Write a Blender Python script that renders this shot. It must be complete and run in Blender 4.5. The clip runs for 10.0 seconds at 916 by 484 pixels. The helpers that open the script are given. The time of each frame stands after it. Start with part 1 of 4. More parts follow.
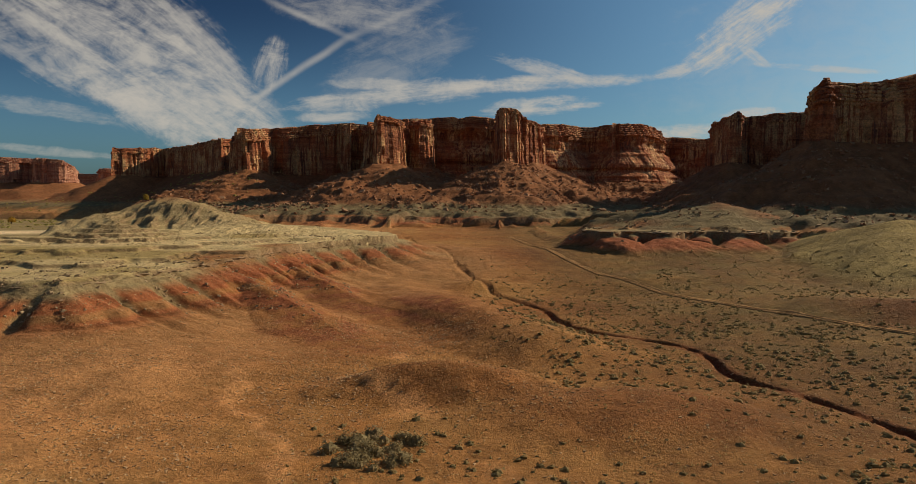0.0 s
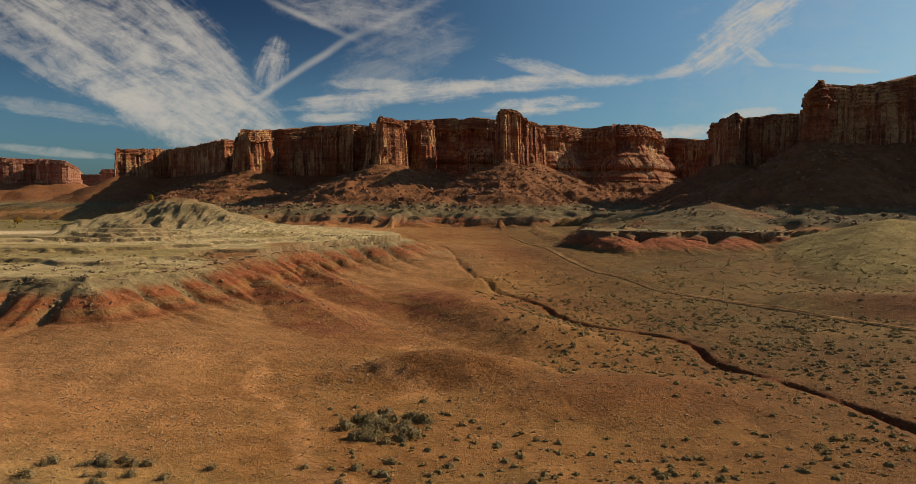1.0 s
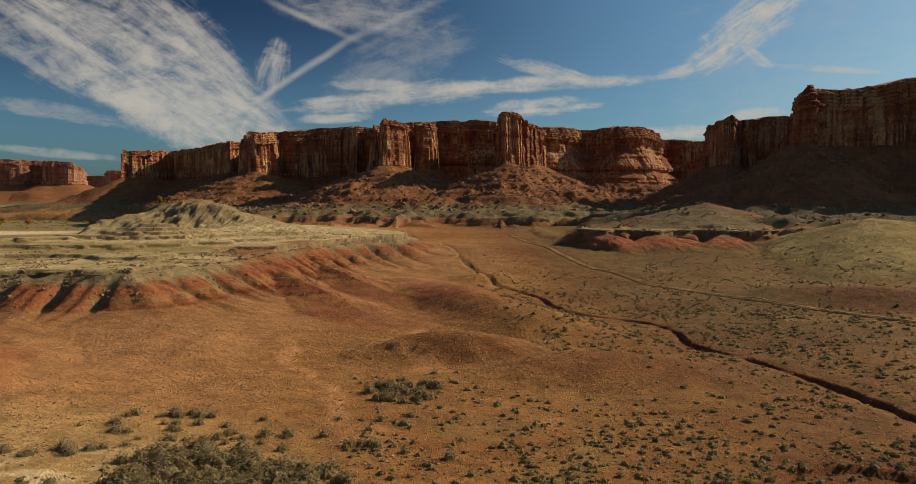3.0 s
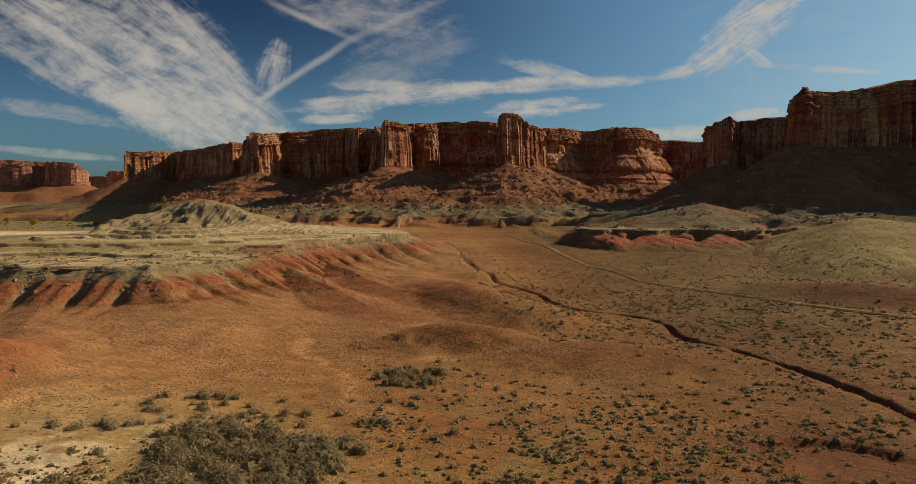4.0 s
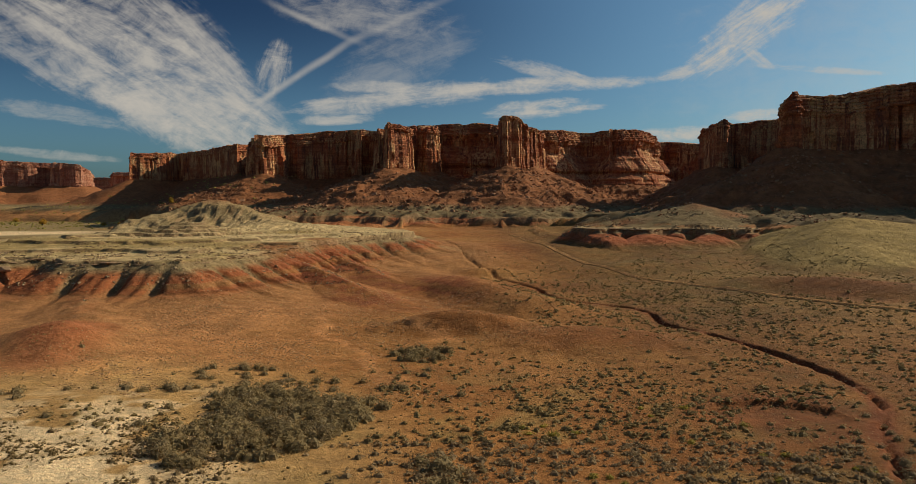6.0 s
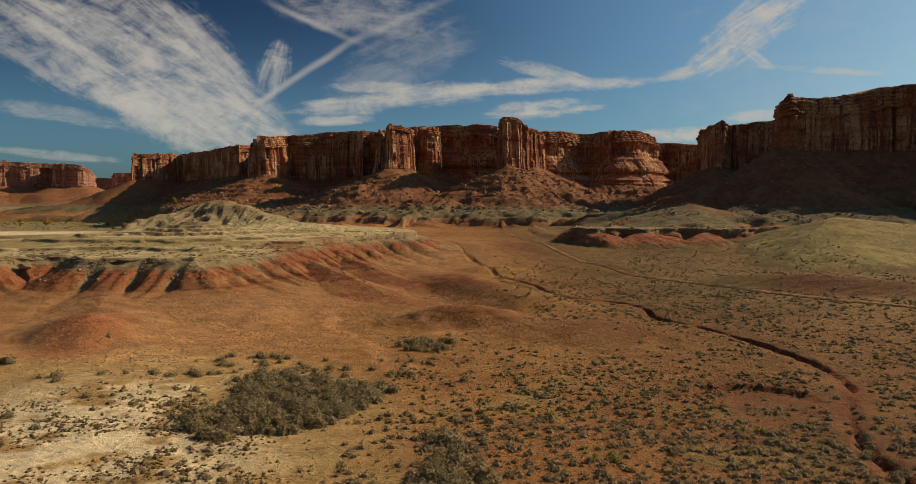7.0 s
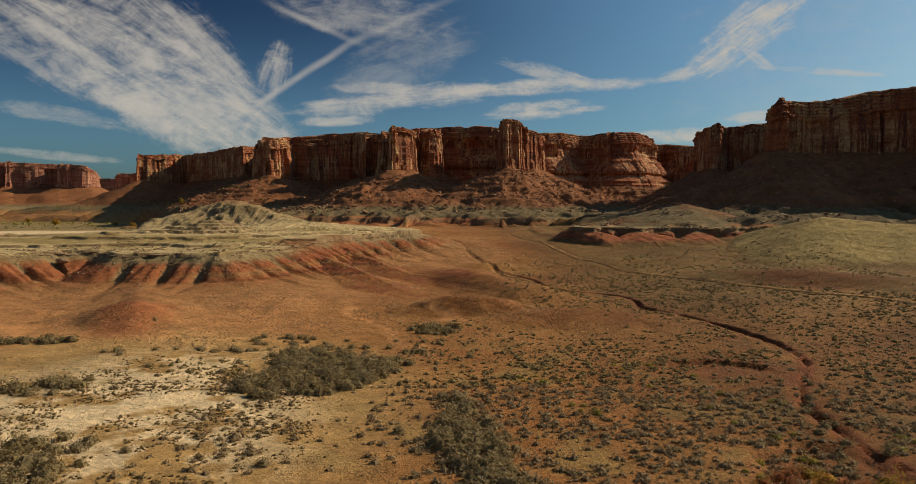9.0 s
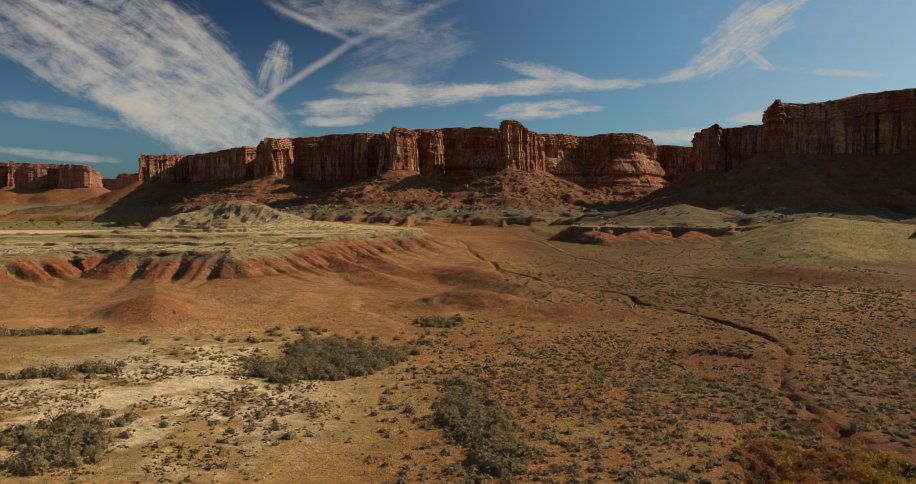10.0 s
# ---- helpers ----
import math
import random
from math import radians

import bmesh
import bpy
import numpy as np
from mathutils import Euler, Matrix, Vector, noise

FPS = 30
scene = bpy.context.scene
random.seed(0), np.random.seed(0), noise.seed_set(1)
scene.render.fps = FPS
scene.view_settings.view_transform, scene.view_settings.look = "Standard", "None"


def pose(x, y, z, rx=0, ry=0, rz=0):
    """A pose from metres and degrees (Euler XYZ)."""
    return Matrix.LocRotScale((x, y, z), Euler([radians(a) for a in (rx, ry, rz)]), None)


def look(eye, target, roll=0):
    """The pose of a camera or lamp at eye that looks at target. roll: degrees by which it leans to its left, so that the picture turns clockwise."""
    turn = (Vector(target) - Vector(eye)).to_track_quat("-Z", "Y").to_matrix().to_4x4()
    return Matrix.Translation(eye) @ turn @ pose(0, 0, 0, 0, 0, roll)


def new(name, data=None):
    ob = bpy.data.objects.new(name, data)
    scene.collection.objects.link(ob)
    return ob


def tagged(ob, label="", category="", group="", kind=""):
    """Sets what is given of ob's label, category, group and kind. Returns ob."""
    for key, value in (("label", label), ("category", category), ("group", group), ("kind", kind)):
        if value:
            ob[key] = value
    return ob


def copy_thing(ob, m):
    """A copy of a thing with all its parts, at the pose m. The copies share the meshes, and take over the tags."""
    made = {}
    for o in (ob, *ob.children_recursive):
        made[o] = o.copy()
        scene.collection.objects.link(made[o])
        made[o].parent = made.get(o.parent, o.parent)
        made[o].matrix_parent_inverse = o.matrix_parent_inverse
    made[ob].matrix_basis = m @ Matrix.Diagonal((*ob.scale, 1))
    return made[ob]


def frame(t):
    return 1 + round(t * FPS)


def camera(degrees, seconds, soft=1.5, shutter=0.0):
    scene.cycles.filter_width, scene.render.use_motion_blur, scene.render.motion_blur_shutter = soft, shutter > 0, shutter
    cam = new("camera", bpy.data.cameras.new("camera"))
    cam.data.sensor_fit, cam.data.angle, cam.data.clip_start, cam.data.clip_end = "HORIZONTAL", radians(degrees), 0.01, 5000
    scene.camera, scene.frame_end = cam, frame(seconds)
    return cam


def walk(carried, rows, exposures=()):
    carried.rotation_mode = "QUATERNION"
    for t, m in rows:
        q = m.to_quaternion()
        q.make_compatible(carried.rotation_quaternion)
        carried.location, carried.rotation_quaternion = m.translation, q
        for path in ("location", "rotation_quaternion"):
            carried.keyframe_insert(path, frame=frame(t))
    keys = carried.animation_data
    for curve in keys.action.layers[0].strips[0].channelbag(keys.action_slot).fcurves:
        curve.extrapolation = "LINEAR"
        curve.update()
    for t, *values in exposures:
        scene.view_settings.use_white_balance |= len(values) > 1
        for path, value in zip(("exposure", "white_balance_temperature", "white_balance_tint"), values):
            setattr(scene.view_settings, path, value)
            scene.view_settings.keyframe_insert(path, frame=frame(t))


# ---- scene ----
cam = camera(66.0, 10.0, 0.6)
PATH = [
    (0, (0.176, 7.404, 26.113), (3.090, 107.200, 20.439), 0.214),
    (1, (-0.384, -0.387, 26.135), (2.385, 99.415, 20.490), 0.175),
    (2, (-0.929, -8.101, 26.105), (1.727, 91.707, 20.506), 0.143),
    (3, (-1.468, -15.746, 26.028), (1.101, 84.068, 20.490), 0.118),
    (4, (-2.013, -23.329, 25.915), (0.491, 76.490, 20.446), 0.100),
    (5, (-2.575, -30.859, 25.771), (-0.118, 68.965, 20.376), 0.090),
    (6, (-3.166, -38.342, 25.605), (-0.743, 61.487, 20.283), 0.087),
    (7, (-3.796, -45.786, 25.425), (-1.398, 54.048, 20.170), 0.094),
    (8, (-4.478, -53.198, 25.238), (-2.101, 46.639, 20.042), 0.110),
    (9, (-5.221, -60.587, 25.052), (-2.865, 39.253, 19.900), 0.135),
    (10, (-6.037, -67.959, 24.875), (-3.707, 31.883, 19.748), 0.170),
]
walk(cam, [(t, look(eye, target, roll)) for t, eye, target, roll in PATH], [(0, -0.07, 7300, 10), (10, -0.07, 7300, 10)])

from mathutils import geometry

# ---------- light ----------
SUN_AZ, SUN_EL = radians(65), radians(29)      # azimuth from +y towards +x
sun = new("sun", bpy.data.lights.new("sun", "SUN"))
sun.data.energy, sun.data.angle, sun.data.color = 4.2, radians(0.53), (1.0, 0.86, 0.68)
sun_way = Vector((math.sin(SUN_AZ) * math.cos(SUN_EL), math.cos(SUN_AZ) * math.cos(SUN_EL), math.sin(SUN_EL)))
sun.matrix_world = look(sun_way * 500, (0, 0, 0))


class Nodes:
    """Short hand for building a node tree."""

    def __init__(self, tree):
        self.t = tree

    def add(self, kind, **inputs):
        n = self.t.nodes.new(kind)
        for k, v in inputs.items():
            self.put(n.inputs[k.replace("_", " ")], v)
        return n

    def put(self, socket, v):
        if isinstance(v, bpy.types.NodeSocket):
            self.t.links.new(v, socket)
        else:
            socket.default_value = v

    def m(self, op, a, b=0.0, c=0.0, clamp=False):
        n = self.t.nodes.new("ShaderNodeMath")
        n.operation, n.use_clamp = op, clamp
        for s, v in zip(n.inputs, (a, b, c)):
            self.put(s, v)
        return n.outputs[0]

    def step(self, v, lo, hi, a=0.0, b=1.0):
        n = self.add("ShaderNodeMapRange", Value=v)
        n.interpolation_type = "SMOOTHSTEP"
        for k, q in zip(("From Min", "From Max", "To Min", "To Max"), (lo, hi, a, b)):
            n.inputs[k].default_value = q
        return n.outputs[0]

    def mix(self, f, a, b, mode="MIX"):
        n = self.t.nodes.new("ShaderNodeMix")
        n.data_type, n.blend_type = "RGBA", mode
        self.put(n.inputs[0], f), self.put(n.inputs[6], a), self.put(n.inputs[7], b)
        return n.outputs[2]

    def noise(self, vec, scale, detail=4.0, rough=0.55, distort=0.0):
        n = self.add("ShaderNodeTexNoise", Vector=vec, Scale=scale, Detail=detail, Roughness=rough, Distortion=distort)
        return n.outputs["Fac"]

    def stretch(self, vec, scale, rot=(0, 0, 0), loc=(0, 0, 0)):
        n = self.add("ShaderNodeMapping", Vector=vec)
        n.inputs["Scale"].default_value, n.inputs["Rotation"].default_value, n.inputs["Location"].default_value = scale, rot, loc
        return n.outputs[0]


# ---------- sky with cirrus ----------
world = bpy.data.worlds.new("sky")
scene.world = world
world.use_nodes = True
world.node_tree.nodes.clear()
W = Nodes(world.node_tree)
sky = W.add("ShaderNodeTexSky")
sky.sky_type, sky.sun_disc = "NISHITA", False
sky.sun_elevation, sky.sun_rotation = SUN_EL, SUN_AZ
sky.altitude, sky.air_density, sky.dust_density, sky.ozone_density = 1300, 1.0, 5.0, 3.0
way = W.add("ShaderNodeTexCoord").outputs["Generated"]
xyz = W.add("ShaderNodeSeparateXYZ", Vector=way)
dx, dy, dz = xyz.outputs
ahead = W.m("MAXIMUM", W.m("ABSOLUTE", dy), 0.12)
su, sv = W.m("DIVIDE", dx, ahead), W.m("DIVIDE", dz, ahead)
flat = W.add("ShaderNodeCombineXYZ", X=su, Y=sv).outputs[0]


def tilted(u0, v0, angle):
    """Coordinates along and across a direction on the sky, from a centre."""
    c, s = math.cos(radians(angle)), math.sin(radians(angle))
    du, dv = W.m("SUBTRACT", su, u0), W.m("SUBTRACT", sv, v0)
    along = W.m("ADD", W.m("MULTIPLY", du, c), W.m("MULTIPLY", dv, s))
    across = W.m("SUBTRACT", W.m("MULTIPLY", dv, c), W.m("MULTIPLY", du, s))
    return along, across


def cloud(u0, v0, angle, length, width, streak, density, seed, fib=1.5, bend=0.0):
    """A bank of cirrus: an oval with fibres along it."""
    a, b = tilted(u0, v0, angle)
    b = W.m("ADD", b, W.m("MULTIPLY", W.m("MULTIPLY", a, a), bend))
    r = W.m("ADD", W.m("POWER", W.m("ABSOLUTE", W.m("DIVIDE", a, length)), 2.0), W.m("POWER", W.m("ABSOLUTE", W.m("DIVIDE", b, width)), 2.0))
    oval = W.step(r, 1.5, 0.0)
    vec = W.add("ShaderNodeCombineXYZ", X=W.m("MULTIPLY", a, streak), Y=W.m("MULTIPLY", b, streak * 6.5), Z=float(seed)).outputs[0]
    fibre = W.noise(vec, 1.0, 12, 0.70, 0.45)
    puff = W.noise(W.stretch(flat, (1, 1.6, 1), loc=(seed, 0, 0)), 20.0, 12, 0.70, 0.45)
    body = W.m("ADD", W.m("MULTIPLY", W.m("SUBTRACT", fibre, 0.5), fib * 2.5), W.m("MULTIPLY", W.m("SUBTRACT", puff, 0.5), 2.3))
    return W.m("MULTIPLY", W.step(W.m("ADD", body, oval), 0.22, 1.55), W.m("MULTIPLY", W.step(oval, 0.0, 0.35), density), clamp=True)


def trail(u0, v0, u1, v1, width, density, seed):
    """An old vapour trail from one place of the sky to another."""
    a, b = tilted(u0, v0, math.degrees(math.atan2(v1 - v0, u1 - u0)))
    n = math.hypot(u1 - u0, v1 - v0)
    wob = W.noise(W.stretch(flat, (1, 1, 1), loc=(seed, 3, 0)), 14.0, 4)
    b = W.m("ADD", b, W.m("MULTIPLY", W.m("SUBTRACT", wob, 0.5), width * 0.9))
    line = W.step(W.m("ABSOLUTE", b), width, 0.0)
    ends = W.m("MULTIPLY", W.step(a, -0.03, 0.03), W.step(a, n + 0.05, n - 0.08))
    return W.m("MULTIPLY", W.m("MULTIPLY", line, ends), W.m("MULTIPLY", W.step(wob, 0.2, 0.65, 0.55, 1.0), density))


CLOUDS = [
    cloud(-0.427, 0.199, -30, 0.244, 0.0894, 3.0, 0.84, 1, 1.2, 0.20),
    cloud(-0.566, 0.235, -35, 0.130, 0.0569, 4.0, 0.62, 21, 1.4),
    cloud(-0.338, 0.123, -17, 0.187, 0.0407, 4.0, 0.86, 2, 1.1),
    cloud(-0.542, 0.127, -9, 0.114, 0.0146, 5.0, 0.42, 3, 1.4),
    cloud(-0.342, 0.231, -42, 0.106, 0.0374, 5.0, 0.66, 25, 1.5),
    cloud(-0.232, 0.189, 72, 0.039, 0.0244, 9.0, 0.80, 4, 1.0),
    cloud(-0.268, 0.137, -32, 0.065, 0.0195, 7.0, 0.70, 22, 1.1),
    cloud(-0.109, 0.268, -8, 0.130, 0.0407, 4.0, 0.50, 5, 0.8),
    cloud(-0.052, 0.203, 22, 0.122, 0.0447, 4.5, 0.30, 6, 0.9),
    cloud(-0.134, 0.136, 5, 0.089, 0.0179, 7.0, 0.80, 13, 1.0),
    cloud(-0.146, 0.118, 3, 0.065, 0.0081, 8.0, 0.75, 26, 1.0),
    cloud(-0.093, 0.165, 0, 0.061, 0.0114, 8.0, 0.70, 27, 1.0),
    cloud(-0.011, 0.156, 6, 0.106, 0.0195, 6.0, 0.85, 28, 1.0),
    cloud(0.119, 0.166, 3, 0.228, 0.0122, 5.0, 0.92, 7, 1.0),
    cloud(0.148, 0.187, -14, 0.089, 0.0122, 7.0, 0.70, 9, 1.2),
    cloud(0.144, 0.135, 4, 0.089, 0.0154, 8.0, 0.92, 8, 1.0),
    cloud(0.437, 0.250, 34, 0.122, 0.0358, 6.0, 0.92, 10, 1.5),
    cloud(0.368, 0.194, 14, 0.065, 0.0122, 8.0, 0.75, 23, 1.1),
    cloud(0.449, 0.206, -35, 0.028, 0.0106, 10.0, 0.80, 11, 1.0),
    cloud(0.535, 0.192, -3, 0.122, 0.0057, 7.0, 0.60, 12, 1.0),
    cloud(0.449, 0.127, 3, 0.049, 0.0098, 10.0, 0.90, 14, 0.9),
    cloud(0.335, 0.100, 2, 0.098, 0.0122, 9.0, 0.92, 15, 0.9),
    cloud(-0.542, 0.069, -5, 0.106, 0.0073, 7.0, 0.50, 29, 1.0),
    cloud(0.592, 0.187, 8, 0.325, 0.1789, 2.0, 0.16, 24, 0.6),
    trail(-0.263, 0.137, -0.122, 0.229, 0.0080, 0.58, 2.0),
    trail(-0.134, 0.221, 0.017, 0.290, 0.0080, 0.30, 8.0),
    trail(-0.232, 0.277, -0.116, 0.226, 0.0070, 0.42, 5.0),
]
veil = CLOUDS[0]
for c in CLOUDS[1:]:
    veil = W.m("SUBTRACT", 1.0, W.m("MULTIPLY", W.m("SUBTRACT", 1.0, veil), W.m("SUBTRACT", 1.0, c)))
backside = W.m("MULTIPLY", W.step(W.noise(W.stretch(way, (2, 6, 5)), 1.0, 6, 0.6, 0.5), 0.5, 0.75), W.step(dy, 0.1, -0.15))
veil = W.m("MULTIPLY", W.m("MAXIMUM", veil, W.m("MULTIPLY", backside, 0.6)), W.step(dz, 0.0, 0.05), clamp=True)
# the sky is deepest at a right angle to the sun
toward = W.m("ADD", W.m("MULTIPLY", dx, sun_way.x), W.m("ADD", W.m("MULTIPLY", dy, sun_way.y), W.m("MULTIPLY", dz, sun_way.z)))
square = W.m("MULTIPLY", W.step(W.m("MULTIPLY", toward, toward), 0.52, 0.03), W.step(dz, 0.07, 0.27))
deep = W.mix(1.0, sky.outputs[0], W.mix(square, (0.42, 0.72, 0.87, 1), (0.125, 0.235, 0.36, 1)), "MULTIPLY")
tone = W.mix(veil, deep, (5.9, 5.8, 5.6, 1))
W.t.links.new(W.add("ShaderNodeBackground", Color=tone, Strength=0.085).outputs[0], W.add("ShaderNodeOutputWorld").inputs[0])

# ---------- numbers for terrain ----------
rng = np.random.default_rng(7)


def ss(a, b, v):
    q = np.clip((v - a) / (b - a), 0, 1)
    return q * q * (3 - 2 * q)


def lattice(i, j, seed):
    h = (i * 374761393 + j * 668265263 + seed * 974634777) & 0xFFFFFFFF
    h = ((h ^ (h >> 13)) * 1274126177) & 0xFFFFFFFF
    return ((h ^ (h >> 16)) & 0xFFFF) / 32767.5 - 1


def vn(x, y, seed=0):
    """Smooth value noise from -1 to 1."""
    x, y = np.asarray(x, float), np.asarray(y, float)
    i, j = np.floor(x).astype(np.int64), np.floor(y).astype(np.int64)
    u, v = x - i, y - j
    u, v = u * u * u * (u * (6 * u - 15) + 10), v * v * v * (v * (6 * v - 15) + 10)
    a = lattice(i, j, seed) * (1 - u) + lattice(i + 1, j, seed) * u
    b = lattice(i, j + 1, seed) * (1 - u) + lattice(i + 1, j + 1, seed) * u
    return a * (1 - v) + b * v


def fbm(x, y, size, octaves=4, seed=0, gain=0.5):
    total, amp, norm = 0, 1.0, 0
    for k in range(octaves):
        c, s = math.cos(0.7 * k), math.sin(0.7 * k)
        total = total + amp * vn((x * c - y * s) / size, (x * s + y * c) / size, seed + 17 * k)
        norm, amp, size = norm + amp, amp * gain, size / 2.03
    return total / norm


def ridged(x, y, size, octaves=3, seed=0):
    total, amp, norm = 0, 1.0, 0
    for k in range(octaves):
        total = total + amp * (1 - 2 * np.abs(vn(x / size, y / size, seed + 31 * k)))
        norm, amp, size = norm + amp, amp * 0.5, size / 2.1
    return total / norm


def near(x, y, pts, closed=False):
    """Distance to a line of points, the nearest place on it, and its third number there."""
    pts = [tuple(p) for p in pts]
    best = np.full(np.shape(x), 1e9)
    qx, qy, qz = np.zeros_like(best), np.zeros_like(best), np.zeros_like(best)
    pairs = list(zip(pts, pts[1:] + ([pts[0]] if closed else [])))
    for a, b in pairs if closed else pairs[:len(pts) - 1]:
        ex, ey = b[0] - a[0], b[1] - a[1]
        t = np.clip(((x - a[0]) * ex + (y - a[1]) * ey) / (ex * ex + ey * ey), 0, 1)
        px, py = a[0] + t * ex, a[1] + t * ey
        d = np.hypot(x - px, y - py)
        k = d < best
        best = np.where(k, d, best)
        qx, qy = np.where(k, px, qx), np.where(k, py, qy)
        if len(a) > 2:
            qz = np.where(k, a[2] + t * (b[2] - a[2]), qz)
    return best, qx, qy, qz


def outside(x, y, pts):
    """Signed distance to a closed outline, positive outside, and the nearest place."""
    d, qx, qy, _ = near(x, y, [p[:2] for p in pts], True)
    odd = np.zeros(np.shape(x), bool)
    for a, b in zip(pts, pts[1:] + pts[:1]):
        cross = (a[1] > y) != (b[1] > y)
        odd ^= cross & (x < (b[0] - a[0]) * (y - a[1]) / (b[1] - a[1] + 1e-9) + a[0])
    return np.where(odd, -d, d), qx, qy


# ---------- plan of the valley ----------
LEFT_BENCH = [(-420, 120), (-200, 100), (-124, 117), (-113, 138), (-102, 143), (-93, 132), (-74, 132), (-65, 131), (-58, 148), (-54, 168),
              (-49, 198), (-42, 222), (-34, 243), (-19, 260), (-14, 272), (-20, 300), (-60, 370), (-100, 420), (-170, 420), (-165, 330), (-150, 264), (-240, 275), (-420, 260)]
RIGHT_BENCH = [(64, 318), (66, 304), (72, 294), (77, 303), (86, 301), (95, 291), (103, 301), (115, 303), (125, 295), (136, 294), (147, 297), (160, 309),
               (180, 318), (230, 330), (270, 370), (230, 400), (130, 392), (84, 358), (68, 336)]
RIDGE = [(150, 300, 11), (163, 283, 16.5), (176, 270, 20.8), (200, 256, 18.0), (232, 240, 15.2), (300, 215, 13), (430, 170, 12)]
RED_SPURS = [[(-53, 186, 9.0), (-38, 164, 6.6), (-25, 147, 3.8), (-12, 132, 0.8)], [(-45, 214, 8.5), (-31, 192, 5.8), (-17, 173, 3.0), (-3, 158, 0.8)],
             [(-84, 124, 3.8), (-74, 100, 2.8), (-64, 76, 2.5), (-58, 58, 0.2)]]
LOW_RIDGE = [(-8, 200, 2.0), (6, 162, 4.2), (20, 128, 3.6), (28, 116, 0.8)]
GULLY = [(-20, 400), (-8, 340), (3, 290), (10, 241), (17, 204), (27, 178), (27, 161), (31, 149), (39, 141), (45, 133), (46.5, 125), (45, 117), (44.5, 110), (48, 104),
         (51.5, 94), (53.5, 84), (55, 72), (55.3, 61), (53.4, 49), (46, 38), (41, 27), (39.3, 18), (38.8, 8), (41, 0), (47, -10), (60, -20), (90, -60)]
ROAD = [(40, 400), (44, 345), (47, 308), (47.5, 282), (52, 250), (61, 211), (69, 187), (76, 166), (83, 147), (92, 127), (102, 111), (125, 80), (170, 30), (260, -60)]
RED_MOUND = [(91, 166, 2.4), (104, 153, 3.5), (122, 134, 3.0), (150, 108, 1.6)]



def eased(pts, times=2):
    """A line with its corners cut off."""
    for _ in range(times):
        out = [pts[0]]
        for a, b in zip(pts, pts[1:]):
            out += [tuple(0.75 * p + 0.25 * q for p, q in zip(a, b)), tuple(0.25 * p + 0.75 * q for p, q in zip(a, b))]
        pts = out + [pts[-1]]
    return pts


GULLY, ROAD = eased(GULLY), eased(ROAD, 1)
# cliff outlines with the height of the rim
MESA_A = [(-280, 1100, 112), (-258, 900, 110), (-232, 815, 106), (-226, 798, 105.5), (-214, 798, 106), (-202, 808, 106), (-194, 850, 111), (-150, 864, 116), (-116, 858, 118), (-108, 826, 114),
          (-98, 822, 114), (-92, 840, 115), (-86, 806, 114), (-76, 800, 114), (-68, 812, 115), (-40, 806, 119), (0, 814, 122), (40, 818, 123), (80, 806, 118), (130, 870, 116), (120, 1100, 116)]
SPIRE_B = [(-64, 760, 110), (-66, 705, 108), (-61, 686, 108), (-56, 684, 109), (-44, 697, 109), (-35, 710, 107), (-32, 732, 106), (-34, 790, 112), (-60, 800, 112)]
SPIRE_C = [(-32, 790, 114), (-31, 752, 109), (-20, 742, 110), (-8, 746, 112), (-3, 765, 112), (-6, 810, 116)]
BUTTE_D = [(62, 800, 118), (55, 705, 117), (58, 688, 116), (64, 685, 116), (80, 698, 116), (87, 704, 110), (98, 716, 107), (108, 732, 106), (114, 750, 105), (118, 800, 108)]
MESA_E = [(70, 850, 116), (104, 806, 115), (130, 808, 115), (160, 824, 116), (180, 846, 117), (190, 838, 117), (197, 818, 116), (212, 814, 117), (240, 828, 118), (268, 848, 118), (290, 876, 114), (300, 920, 110),
          (360, 880, 106), (480, 820, 106), (480, 1150, 112), (90, 1150, 112)]
MESA_F = [(249, 628, 101), (251, 610, 103), (266, 608, 104), (274, 632, 103), (320, 618, 106), (370, 560, 108), (480, 560, 112), (500, 760, 112), (300, 740, 106), (256, 680, 100)]
MESA_G = [(212, 416, 90), (205, 400, 93), (211, 388, 95), (225, 395, 95), (234, 400, 92.5), (262, 400, 96), (285, 398, 101), (310, 388, 103), (345, 370, 106), (420, 340, 110), (520, 310, 112),
          (720, 280, 116), (720, 640, 116), (400, 620, 112), (330, 560, 108), (262, 488, 100)]
MESA_H = [(-556, 1320, 112), (-556, 1226, 113), (-550, 1216, 114), (-508, 1254, 117), (-490, 1290, 119), (-410, 1190, 118), (-345, 1080, 116), (-300, 1000, 112), (-230, 1200, 116), (-330, 1500, 120)]
MESA_I = [(-1700, 1420, 130), (-1250, 1500, 128), (-1135, 1600, 126), (-1120, 1540, 126), (-1015, 1625, 122), (-1000, 1570, 122), (-905, 1640, 119), (-895, 1585, 118), (-826, 1605, 116), (-815, 1640, 104), (-850, 1720, 100), (-1010, 2000, 118), (-1700, 2000, 130)]
MESA_J = [(-1500, 1000, 120), (-1100, 1120, 116), (-990, 1165, 112), (-972, 1180, 110), (-1000, 1300, 112), (-1500, 1330, 120)]
